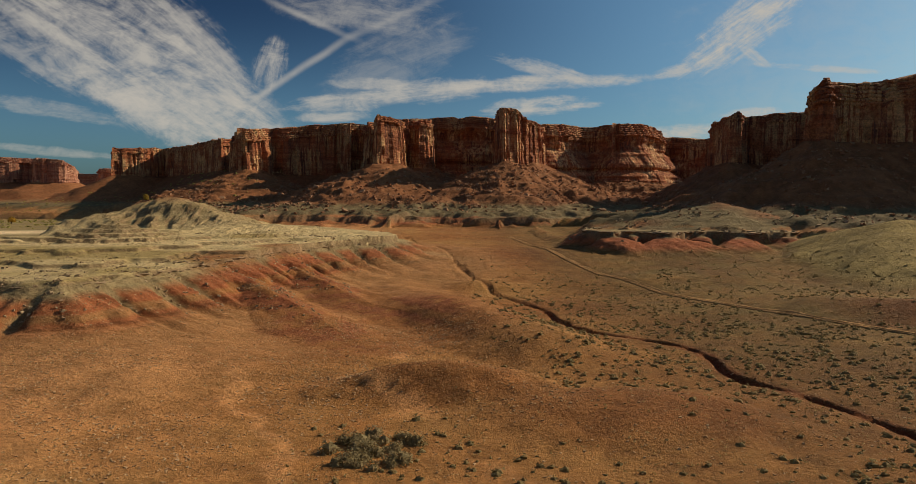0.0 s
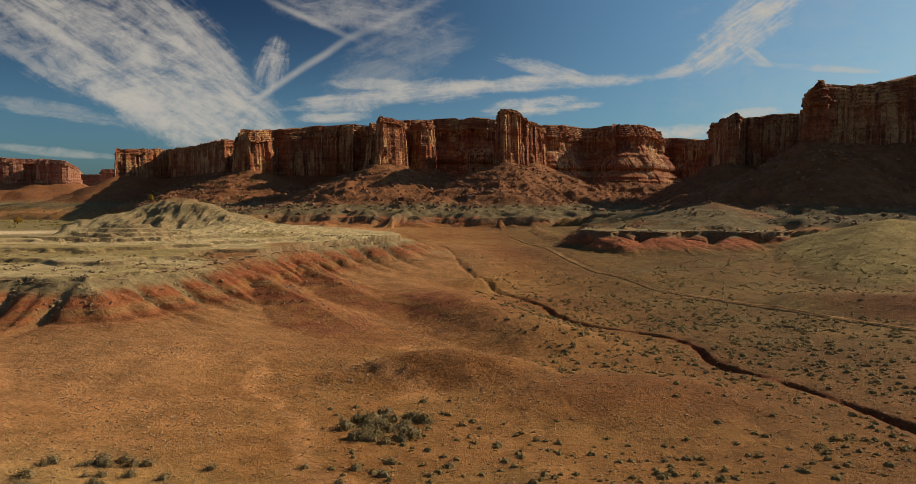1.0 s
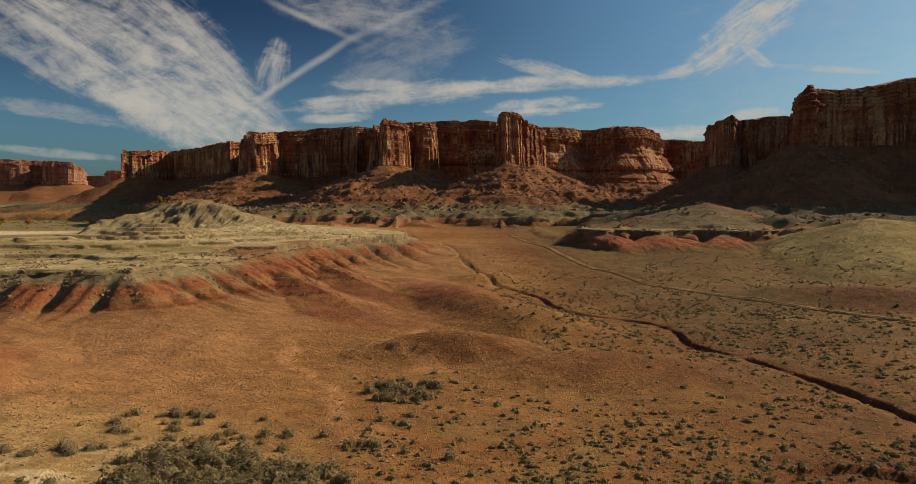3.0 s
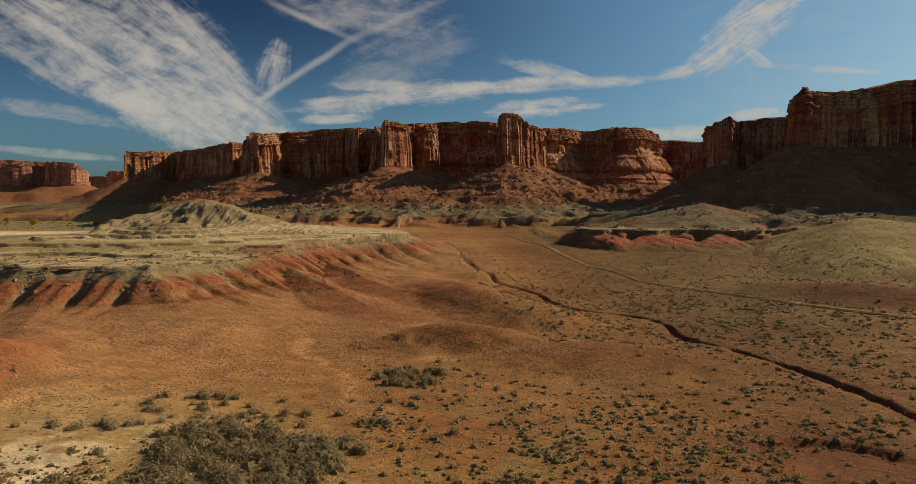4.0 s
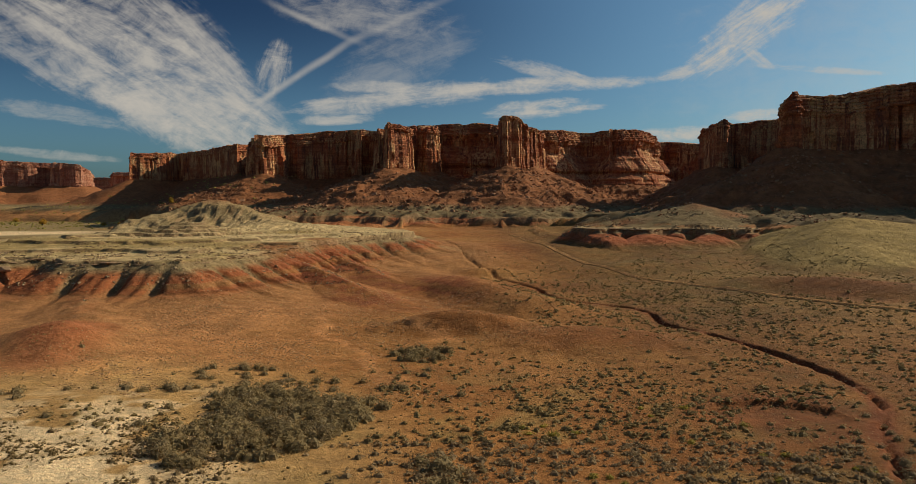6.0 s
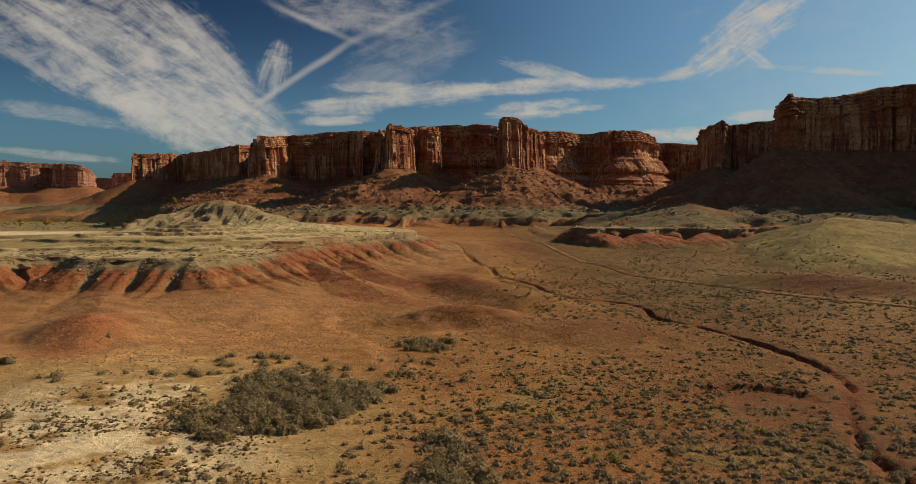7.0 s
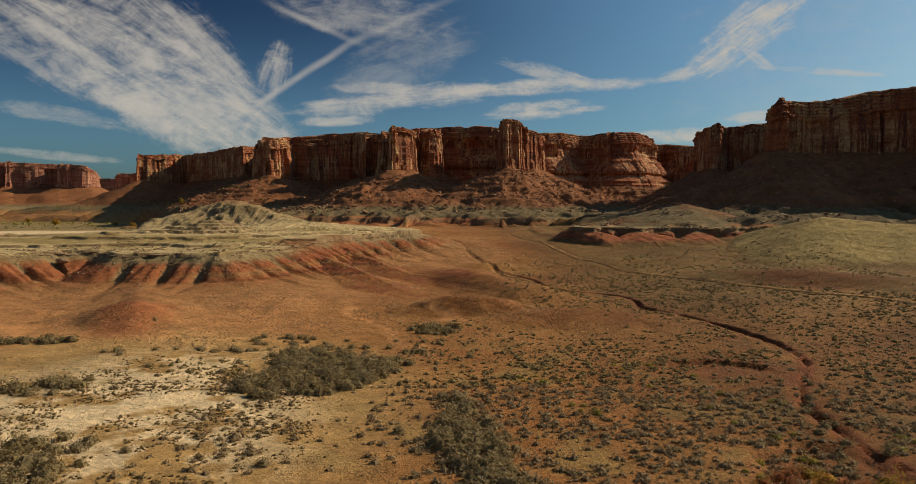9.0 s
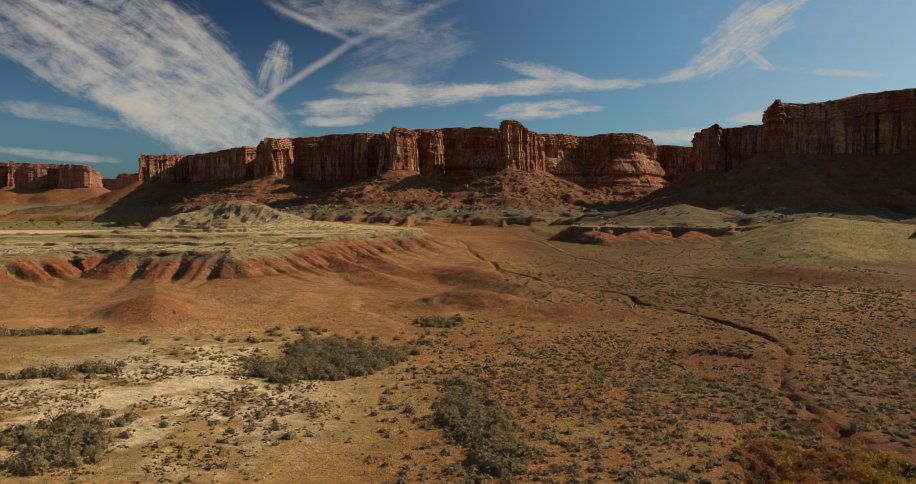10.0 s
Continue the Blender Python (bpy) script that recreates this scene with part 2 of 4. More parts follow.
MESA_K = [(-955, 2014, 113), (-945, 2000, 115), (-880, 2010, 117), (-700, 2080, 120), (-500, 2400, 130), (-900, 2500, 130)]
MESA_L = [(-1900, 3300, 150), (-1420, 3180, 143), (-1200, 3150, 141), (-900, 3300, 145), (-900, 3700, 150), (-1900, 3700, 150)]
CENTRAL = [(MESA_A, 60), (SPIRE_B, 63), (SPIRE_C, 62), (BUTTE_D, 65), (MESA_E, 56), (MESA_H, 70)]
EAST = [(MESA_F, 60), (MESA_G, 60)]
FAR = [(MESA_I, 66), (MESA_J, 66), (MESA_K, 66), (MESA_L, 80)]


def plain(x, y):
    """The valley floor without its hills."""
    side = ss(-190, -60, x)
    z = side * (6.0 * ss(205, 300, y) + 2.5 * ss(330, 480, y) + 4.0 * ss(480, 900, y))
    z = z + 2.2 * ss(12, 60, -x) * ss(260, 90, y) * ss(-600, -140, x) + 2.4 * ss(35, 110, x) * ss(10, 90, y)
    z = z + 0.55 * fbm(x, y, 42, 3, 3) + 0.16 * fbm(x, y, 9, 3, 4) + 0.05 * fbm(x, y, 2.2, 2, 5)
    # low swells in the foreground
    for cx, cy, h, rx, ry, turn in ((1, 103, 4.0, 12, 5.5, 5), (24, 92, 2.3, 16, 10, -8), (-66, 76, 1.8, 10, 6, -40), (-24, 112, 1.2, 22, 14, 20), (14, 218, 2.0, 9, 7, 0), (70, 225, 1.6, 30, 14, 10)):
        c, s = math.cos(radians(turn)), math.sin(radians(turn))
        u, v = (x - cx) * c + (y - cy) * s, (y - cy) * c - (x - cx) * s
        r = np.hypot(u / rx, v / ry) * (1 + 0.18 * fbm(x, y, 7, 3, 9))
        z = z + h * ss(1.7, 0.1, r)
    d, _, _, h = near(x, y, LOW_RIDGE)
    z = z + h * ss(17, 1, d * (1 + 0.2 * fbm(x, y, 9, 3, 12)))
    d, _, _, h = near(x, y, RED_MOUND)
    return z + h * ss(17, 1, d * (1 + 0.2 * fbm(x, y, 8, 3, 13)))


def cuts(x, y):
    """The dry wash, a slumped bank and the sunken track."""
    wob = 1.2 * fbm(x, y, 6, 3, 21)
    d, qx, qy, _ = near(x, y, GULLY)
    d = d + 0.8 * wob + 0.25 * fbm(x, y, 1.7, 2, 22)
    size = ss(270, 120, qy) * (0.55 + 0.45 * ss(8, 40, qy)) * (0.86 + 0.2 * fbm(x, y, 13, 2, 23))
    wide = 0.12 + 0.24 * size + 0.25 * ss(0.1, 0.6, fbm(x, y, 5, 2, 24)) + 0.55 * ss(105, 165, qy)
    cut = -(0.32 + 0.58 * size + 0.35 * ss(100, 150, qy)) * ss(wide + 0.45, wide - 0.3, d) - 0.15 * size * ss(wide + 3, wide, d)
    # slumped red bank beside the wash
    r = np.hypot((x + 0.8 * wob - 37) / 8.5, (y + 0.6 * wob - 43) / 8.5)
    cut = cut - 0.65 * ss(1.04, 0.95, r) * ss(40, 49, y)
    s, _, _ = outside(x + 1.2 * wob, y + wob, [(27, 9), (33, 12), (38, 10), (39, -6), (30, -14), (22, -6)])
    cut = cut - 0.8 * ss(1.2, -0.8, s)
    d, _, _, _ = near(x, y, ROAD)
    return cut - 0.25 * ss(2.6, 1.2, d)


def terrace(z, size, amount):
    q = z / size
    f = q - np.floor(q)
    return z + amount * size * (np.floor(q) + 0.25 * f + 0.75 * ss(0.72, 0.98, f) - q)


def tooth(pts, jitter):
    """The outline with an uneven running count along it, one for each spur."""
    out, at = [], 0.0
    for k, (a, b) in enumerate(zip(pts, pts[1:] + pts[:1])):
        out.append((a[0], a[1], at))
        at += max(0.5, math.hypot(b[0] - a[0], b[1] - a[1]) / jitter)
    return out


def wave(v):
    """Broad crests at whole numbers, narrow hollows between."""
    f = np.abs(v - np.round(v)) * 2
    return 1 - f ** 1.7


def facet(v):
    """Broad flat fronts at whole numbers, sharp chutes between."""
    f = np.abs(v - np.round(v)) * 2
    return 1 - ss(0.45, 1.0, f) * 1.25 + 0.1 * (1 - f)


def rise_left(x, y, base):
    """The badlands bench: flat ledgy top, steep spurs, long apron."""
    s, qx, qy = outside(x, y, LEFT_BENCH)
    s = s + 1.6 * fbm(x, y, 9, 3, 41) + 0.5 * fbm(x, y, 2.5, 2, 43)
    count = near(x, y, tooth(LEFT_BENCH, 10.5))[3]
    spur = facet(count + 0.3 * vn(count * 0.7, 0 * x, 44) + 0.05 * fbm(x, y, 5, 2, 50))
    rill = wave(count * 3.1 + 0.3 * fbm(x, y, 4, 2, 56))
    e = np.clip(s - (3.5 * (spur - 0.6) + 0.9 * (rill - 0.6)) * ss(0.2, 9, s) * ss(32, 14, s), 0, None)
    lip = 0.8 + 0.7 * fbm(x, y, 6, 3, 42)
    out = np.where(e < 0.6, 12 - lip * e / 0.6, np.where(e < 12, 12 - lip - (7.7 - lip) * np.clip((e - 0.6) / 11.4, 0, 1) ** 0.95, 4.3 * np.exp(-(e - 12) / 16)))
    out = terrace(out + 0.3 * fbm(x, y, 1.8, 3, 47) * ss(0.5, 3, e) * ss(16, 9, e), 0.9, 0.45 * ss(15, 11, e))
    i = np.clip(-s, 0, None)
    top = 12 + 0.045 * np.clip(i, 0, 45) + 0.7 * fbm(x, y, 16, 4, 45) * ss(0, 12, i)
    for cx, cy, h, r, n in ((-124, 338, 17.5, 50, 51), (-84, 296, 6, 26, 52), (-97, 222, 5.0, 20, 53), (-60, 300, 3.5, 22, 54), (-150, 300, 5, 26, 55), (-104, 318, 9, 26, 59), (-58, 262, 2.6, 15, 60)):
        q = np.hypot(x - cx, y - cy) / r
        ang = ridged(x, y, 0.22 * r, 3, n)
        top = top + h * np.clip(1 - q * (1.05 - 0.26 * ang * ss(0.1, 0.5, q)), 0, 1) ** 1.15
    top = top + 0.02 * np.clip(y - 140, 0, 130) * ss(-170, -110, x) - 2.4 * ss(-120, -200, x) + 0.75 * fbm(x, 2.2 * y, 26, 3, 57) + 0.16 * fbm(x, 2 * y, 6, 2, 58)
    q = top / 1.2
    top = 1.2 * (np.floor(q) + 0.18 * (q - np.floor(q)) + 0.82 * ss(0.90, 0.99, q - np.floor(q))) + 0.12 * fbm(x, y, 1.6, 2, 46)
    z = np.where(s < 0, top, out)
    z = base + np.clip(z * (12.5 - np.clip(base, -1, 10)) / 12.5, 0, None)
    for spurs in RED_SPURS:
        d, _, _, h = near(x, y, spurs)
        d = d * (1 + 0.25 * fbm(x, y, 7, 3, 48)) - 0.9 * (wave(0.16 * x + 0.10 * y + 0.4 * fbm(x, y, 9, 2, 49)) - 0.6) * h / 6
        z = np.maximum(z, base + h * np.clip(1 - np.clip(d, 0, None) / 20, 0, 1) ** 1.1)
    return np.clip(z - base - 0.12, 0, None)


def rise_right(x, y, base):
    s, qx, qy = outside(x, y, RIGHT_BENCH)
    s = np.where(s > 0, s * (1 + 1.3 * ss(76, 58, x)), s)
    s = s + 3.4 * fbm(x, y, 13, 3, 61) + 0.6 * fbm(x, y, 3, 2, 62)
    count = near(x, y, tooth(RIGHT_BENCH, 20.0))[3]
    spur = wave(count + 0.3 * vn(count * 0.7, 0 * x, 63) + 0.12 * fbm(x, y, 8, 2, 67))
    e = np.clip(s - (7.5 * (spur - 0.6) + 1.4 * (wave(count * 3.3 + 0.3 * fbm(x, y, 5, 2, 68)) - 0.4)) * ss(0.5, 12, s) * ss(42, 20, s), 0, None)
    low = np.clip(base, 0, 9)
    cone = 8.2 + 4.2 * np.clip(spur, 0, 1)
    out = np.maximum(14.2 - 3.0 * e, low + (cone - low) * np.clip(1 - np.clip(e - 1.0, 0, None) / 27, 0, 1) ** 1.35)
    out = out + 0.5 * fbm(x, y, 3.2, 3, 64) * ss(0.3, 3, e) * ss(28, 14, e)
    i = np.clip(-s, 0, None)
    top = 14.2 + 0.5 * fbm(x, y, 14, 3, 65) * ss(0, 8, i)
    q = np.hypot((x - 134) / 58, (y - 341) / 38) * (1 + 0.08 * fbm(x, y, 16, 3, 66))
    top = top + 12.5 * np.clip(1 - q, 0, 1) ** 1.05
    z = np.where(s < 0, terrace(top, 1.5, 0.18), out)
    return np.clip(z - base, 0, None)


def rise_ridge(x, y, base):
    d, _, _, h = near(x, y, RIDGE)
    d = d * (1 + 0.10 * fbm(x, y, 30, 3, 71))
    z = h - np.where(d < 14, d * d * 0.009, 1.764 + (d - 14) * 0.235) + 0.5 * fbm(x, y, 12, 4, 72)
    z = np.where(z < 6, 6 - 6 * (1 - np.exp(-(6 - z) / 6)), z)
    d2, _, _, _ = near(x, y, [(196, 262), (206, 246), (224, 226), (229, 214)])
    return np.clip(z - base - 0.7, 0, None) - 0.5 * ss(1.6, 0.5, d2)


def talus(x, y, bodies, steep, seed, scallop=0.0):
    best = np.full(np.shape(x), -50.0)
    for pts, foot in bodies:
        s, qx, qy = outside(x, y, pts)
        rib = ridged(qx + 0.25 * (x - qx), qy + 0.25 * (y - qy), 26, 3, seed)
        rill = ridged(qx + 0.12 * (x - qx), qy + 0.12 * (y - qy), 8, 2, seed + 6)
        e = np.clip(s * steep * (1 - (0.27 * rib + 0.09 * rill) * ss(4, 40, s)) + 3 * fbm(x, y, 18, 3, seed + 1) * ss(5, 30, s), 0, None)
        # scalloped edge of the clay bench at the bottom
        e = e + scallop * (9 * ridged(qx + 0.1 * (x - qx), qy, 30, 2, seed + 7) + 3.5 * fbm(x, y, 7, 2, seed + 8)) * ss(110, 150, e)
        e = e + 90 * ss(-190, -250, x) * ss(96, 118, e) * (y < 1000)
        z = np.where(e < 92, 24 + (foot - 24) * np.clip(1 - e / 92, 0, 1) ** 1.2, np.where(e < 158, 24 - 8.5 * (e - 92) / 66, 15.5 - 4.2 * ss(158, 160, e) - 8 * ss(160, 202, e)))
        best = np.maximum(best, np.where(e > 215, -50, z))
    best = terrace(best + 1.2 * fbm(x, y, 14, 3, seed + 4), 6.0, 0.34)
    return best + 2.0 * fbm(x, y, 9, 4, seed + 2) * (best > 12) + 0.6 * fbm(x, y, 2.8, 2, seed + 3) * (best > 10)


def rise_central(x, y, base):
    return np.clip(talus(x, y, CENTRAL, 1.0, 81, 1.0) - base, 0, None)


def rise_east(x, y, base):
    return np.clip(talus(x, y, EAST, 1.45, 91) - base, 0, None)


def rise_far(x, y, base):
    return np.clip(talus(x, y, FAR, 0.85, 95) - base, 0, None)


RISES = [rise_left, rise_right, rise_ridge, rise_central, rise_east, rise_far]
REACH = [(-440, 60, 20, 470), (40, 310, 215, 470), (80, 520, 60, 360), (-820, 560, 400, 1750), (60, 800, 200, 860), (-2200, -300, 850, 4000)]


def land(x, y):
    """Height of the ground, and how far each hill lifts it over the valley floor."""
    base = plain(x, y)
    lifts = []
    for f, (x0, x1, y0, y1) in zip(RISES, REACH):
        e = np.zeros(np.shape(x))
        k = (x > x0) & (x < x1) & (y > y0) & (y < y1)
        if k.any():
            e[k] = f(x[k], y[k], base[k])
        lifts.append(e)
    lifts = np.array(lifts)
    return base + lifts.max(0) + cuts(x, y) * ss(3, 1, lifts.max(0)), lifts


def height(x, y):
    return land(np.atleast_1d(np.asarray(x, float)), np.atleast_1d(np.asarray(y, float)))[0]


# ---------- colour of the soils ----------
TAN, RUST, BRICK, CLAY, PALE, STRAW, DUST, TALUS = [np.array(c) for c in (
    (0.44, 0.220, 0.070), (0.345, 0.135, 0.042), (0.33, 0.100, 0.040), (0.56, 0.415, 0.205), (0.82, 0.62, 0.36), (0.36, 0.255, 0.088), (0.43, 0.205, 0.080), (0.25, 0.100, 0.042))]


def blend(a, b, f):
    return a + (b - a) * np.clip(f, 0, 1)[..., None]


def chute(x, y):
    """Low in the stony chutes between the spurs of the badlands bench."""
    count = near(x, y, tooth(LEFT_BENCH, 10.5))[3]
    return facet(count + 0.3 * vn(count * 0.7, 0 * x, 44))


def soil(x, y, z, lifts):
    n1, n2, n3 = fbm(x, y, 30, 4, 101), fbm(x, y, 8, 4, 102), fbm(x, y, 2.2, 3, 103)
    col = blend(TAN + 0 * z[..., None], RUST, 0.5 + 0.9 * n1 + 0.4 * n2)
    col = blend(col, DUST * 1.42, ss(10, 60, -x) * ss(40, 70, y) * 0.85)
    col = blend(col, STRAW, ss(25, 70, x) * ss(60, 150, y) * (0.65 + 0.5 * n2))
    col = blend(col, STRAW, 0.6 * ss(0.1, 0.5, n2 + 0.4 * n1) * ss(90, 40, y))
    for cx, cy, rx, ry in ((1, 101, 12, 6), (24, 90, 17, 10), (-4, 175, 16, 34), (110, 146, 22, 17), (-18, 168, 26, 52)):
        col = blend(col, RUST * 0.9, ss(1.5, 0.5, np.hypot((x - cx) / rx, (y - cy) / ry) + 0.4 * n2) * 0.9)
    alkali = ss(1.25, 0.55, np.hypot((x + 43) / 23, (y - 20) / 32) + 0.25 * n1)
    col = blend(col, np.array((0.54, 0.345, 0.135)), 0.75 * ss(1.4, 0.8, np.hypot((x + 46) / 34, (y - 26) / 38)))
    col = blend(col, PALE, alkali * ss(-0.22, 0.06, n2 + 0.8 * n3))
    d, _, qy, _ = near(x, y, GULLY)
    col = blend(col, BRICK * 1.1, ss(1.9, 0.7, d + 0.6 * n3) * ss(260, 120, qy) * 0.7)
    col = blend(col, BRICK, ss(12, 7, np.hypot((x - 40) / 1.3, y - 45) + 3 * n2) * 0.4)
    col = blend(col, BRICK * 0.95, ss(14, 8, np.hypot(x - 32, y - 0) + 3 * n2) * 0.5)
    flats = ss(-170, -230, x) * ss(300, 420, y) * ss(1100, 900, y)
    col = blend(col, np.array((0.30, 0.22, 0.10)), flats)
    col = blend(col, PALE * 1.05, flats * ss(-290, -335, x) * ss(60, 25, np.abs(y - 585 - 0.12 * (x + 350) + 25 * n1)))
    # the ground colour darkens towards +x, green and blue lowered a little more
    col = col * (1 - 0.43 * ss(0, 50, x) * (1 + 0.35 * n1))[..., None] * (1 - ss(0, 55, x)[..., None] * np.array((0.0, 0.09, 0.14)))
    # pale braids of old runoff down the apron
    braid = ridged(0.9 * x + 0.5 * y + 5 * n2, 0.3 * y - 0.35 * x, 17, 2, 104)
    col = blend(col, DUST * 1.6, 0.55 * ss(0.5, 0.8, braid) * ss(25, -5, x) * ss(52, 64, y) * ss(190, 150, y))
    # badlands bench
    e = lifts[0]
    h = z + 0.25 * n2 + 0.12 * n3
    band = vn(h * 1.15, 0.02 * x, 111)
    wall = blend(BRICK + 0 * z[..., None], DUST * 0.78, 0.15 + 0.8 * ss(-0.15, 0.35, band))
    wall = wall * (1 - 0.45 * ss(0.05, 0.4, vn(h * 2.2, 0 * x, 112)))[..., None]
    wall = blend(wall, CLAY * 0.55, ss(9.3, 10.8, h + 1.6 * n1))
    wall = blend(wall, CLAY * 0.5, 0.85 * ss(3.8, 6.0, h) * ss(0.5, 0.05, chute(x, y) + 0.3 * n2 - 0.1 * ss(6, 11, h)))
    wall = blend(wall, DUST * 0.9, ss(5.4, 3.8, h))
    top = blend(CLAY + 0 * z[..., None], CLAY * 1.18 + np.array((0.0, 0.012, 0.012)), 0.5 + n2)
    top = blend(top, STRAW * 0.95, ss(0.0, 0.5, n1 + 0.5 * n2) * 0.8)
    top = blend(top, CLAY * 0.62, ss(14.5, 18, h + 2 * n2) * 0.75)
    top = blend(top, TALUS * 1.3, ss(24.5, 28.5, h) * 0.8)
    col = blend(col, blend(wall, top, ss(11.2, 12.0, z + 0.3 * n3)), ss(0.4, 2.2, e))
    col = blend(col, DUST, ss(0.1, 0.6, e) * ss(4.5, 2.5, e) * 0.6)
    for spurs in RED_SPURS[:2]:
        d, _, _, _ = near(x, y, spurs)
        col = blend(col, blend(BRICK * 0.9 + 0 * z[..., None], RUST * 0.95, ss(-0.2, 0.4, band + n3)), 0.8 * ss(14, 5, d + 4 * n2))
    d, _, _, _ = near(x, y, [(-66, 84), (-61, 66)])
    col = blend(col, BRICK * 1.25, ss(10, 3, d + 3 * n2) * 0.6)
    # bench across the valley
    e = lifts[1]
    wall = blend(BRICK * 1.15 + 0 * z[..., None], CLAY * 0.55, ss(11.4, 12.3, h + 0.8 * n1))
    cap = blend(CLAY * 0.42 + 0 * z[..., None], TALUS * 1.0, ss(-0.2, 0.5, n1))
    col = blend(col, blend(blend(wall, CLAY * 0.75, ss(13.2, 13.6, z)), cap, ss(13.9, 14.4, z)), ss(0.5, 2.5, e))
    # grassy ridge
    col = blend(col, blend(STRAW * 1.0 + 0 * z[..., None], STRAW * 0.72, ss(0.1, 0.7, n1 + 0.4 * n2)), ss(0.3, 3, lifts[2]) * (lifts[2] >= lifts.max(0) - 0.01))
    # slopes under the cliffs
    # the shaded east slope's clay is scaled darker, shade put into its colour
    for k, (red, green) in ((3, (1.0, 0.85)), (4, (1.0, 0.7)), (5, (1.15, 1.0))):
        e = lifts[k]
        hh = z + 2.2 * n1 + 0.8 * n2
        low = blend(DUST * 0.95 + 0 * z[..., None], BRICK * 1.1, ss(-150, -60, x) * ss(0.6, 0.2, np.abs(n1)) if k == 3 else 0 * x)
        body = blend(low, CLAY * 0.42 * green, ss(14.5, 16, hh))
        body = blend(body, TALUS * red, ss(22.5, 26, hh))
        body = blend(body, TALUS * 1.3 * red, ss(0.0, 0.5, n2) * ss(24, 30, z))
        col = blend(col, body, ss(0.3, 3, e) * (e >= lifts.max(0) - 0.5))
    return np.clip(col * (1 + 0.10 * n3)[..., None], 0.01, 0.9)


# ---------- materials ----------
def material(name, rough=0.9):
    mat = bpy.data.materials.new(name)
    mat.use_nodes = True
    N = Nodes(mat.node_tree)
    bsdf = mat.node_tree.nodes["Principled BSDF"]
    bsdf.inputs["Roughness"].default_value = rough
    bsdf.inputs["Specular IOR Level"].default_value = 0.15
    return mat, N, bsdf


def bump(N, bsdf, height_socket, strength, distance):
    b = N.add("ShaderNodeBump", Height=height_socket)
    b.inputs["Strength"].default_value, b.inputs["Distance"].default_value = strength, distance
    N.put(bsdf.inputs["Normal"], b.outputs[0])


def earth_material():
    mat, N, bsdf = material("earth", 0.95)
    at = N.add("ShaderNodeAttribute")
    at.attribute_name = "soil"
    p = N.add("ShaderNodeNewGeometry").outputs["Position"]
    coarse, mid, fine = N.noise(p, 0.22, 9, 0.68), N.noise(p, 1.6, 5, 0.7), N.noise(p, 7.0, 4, 0.7)
    tone = N.m("ADD", N.m("MULTIPLY", coarse, 0.45), N.m("ADD", N.m("MULTIPLY", mid, 0.35), N.m("MULTIPLY", fine, 0.2)))
    val = N.step(tone, 0.36, 0.64, 0.62, 1.36)
    col = N.mix(1.0, at.outputs["Color"], N.add("ShaderNodeCombineXYZ", X=val, Y=val, Z=val).outputs[0], "MULTIPLY")
    stones = N.add("ShaderNodeTexVoronoi", Vector=p, Scale=2.3)
    spot = N.m("MULTIPLY", N.step(stones.outputs["Distance"], 0.20, 0.12), N.step(N.noise(p, 0.11, 3), 0.5, 0.62))
    col = N.mix(N.m("MULTIPLY", spot, 0.5), col, (0.40, 0.27, 0.14, 1))
    specks = N.m("MULTIPLY", N.step(N.noise(p, 3.2, 2, 0.5), 0.58, 0.66), N.step(N.noise(p, 0.09, 4), 0.40, 0.56))
    specks = N.m("MAXIMUM", specks, N.m("MULTIPLY", N.step(N.noise(p, 1.2, 3, 0.6), 0.62, 0.70), 0.6))
    col = N.mix(N.m("MULTIPLY", specks, 0.6), col, (0.13, 0.085, 0.035, 1))
    pebbles = N.m("MULTIPLY", N.step(N.noise(p, 4.4, 2, 0.5), 0.64, 0.72), N.step(N.noise(N.stretch(p, (1, 1, 1), loc=(40, 9, 0)), 0.06, 3), 0.45, 0.6))
    col = N.mix(N.m("MULTIPLY", pebbles, 0.55), col, (0.58, 0.40, 0.21, 1))
    N.put(bsdf.inputs["Base Color"], col)
    rough = N.m("ADD", N.m("MULTIPLY", mid, 0.6), N.m("ADD", N.m("MULTIPLY", fine, 0.25), N.m("ADD", N.m("MULTIPLY", spot, 0.35), N.m("MULTIPLY", coarse, 1.6))))
    bump(N, bsdf, rough, 0.75, 0.7)
    return mat


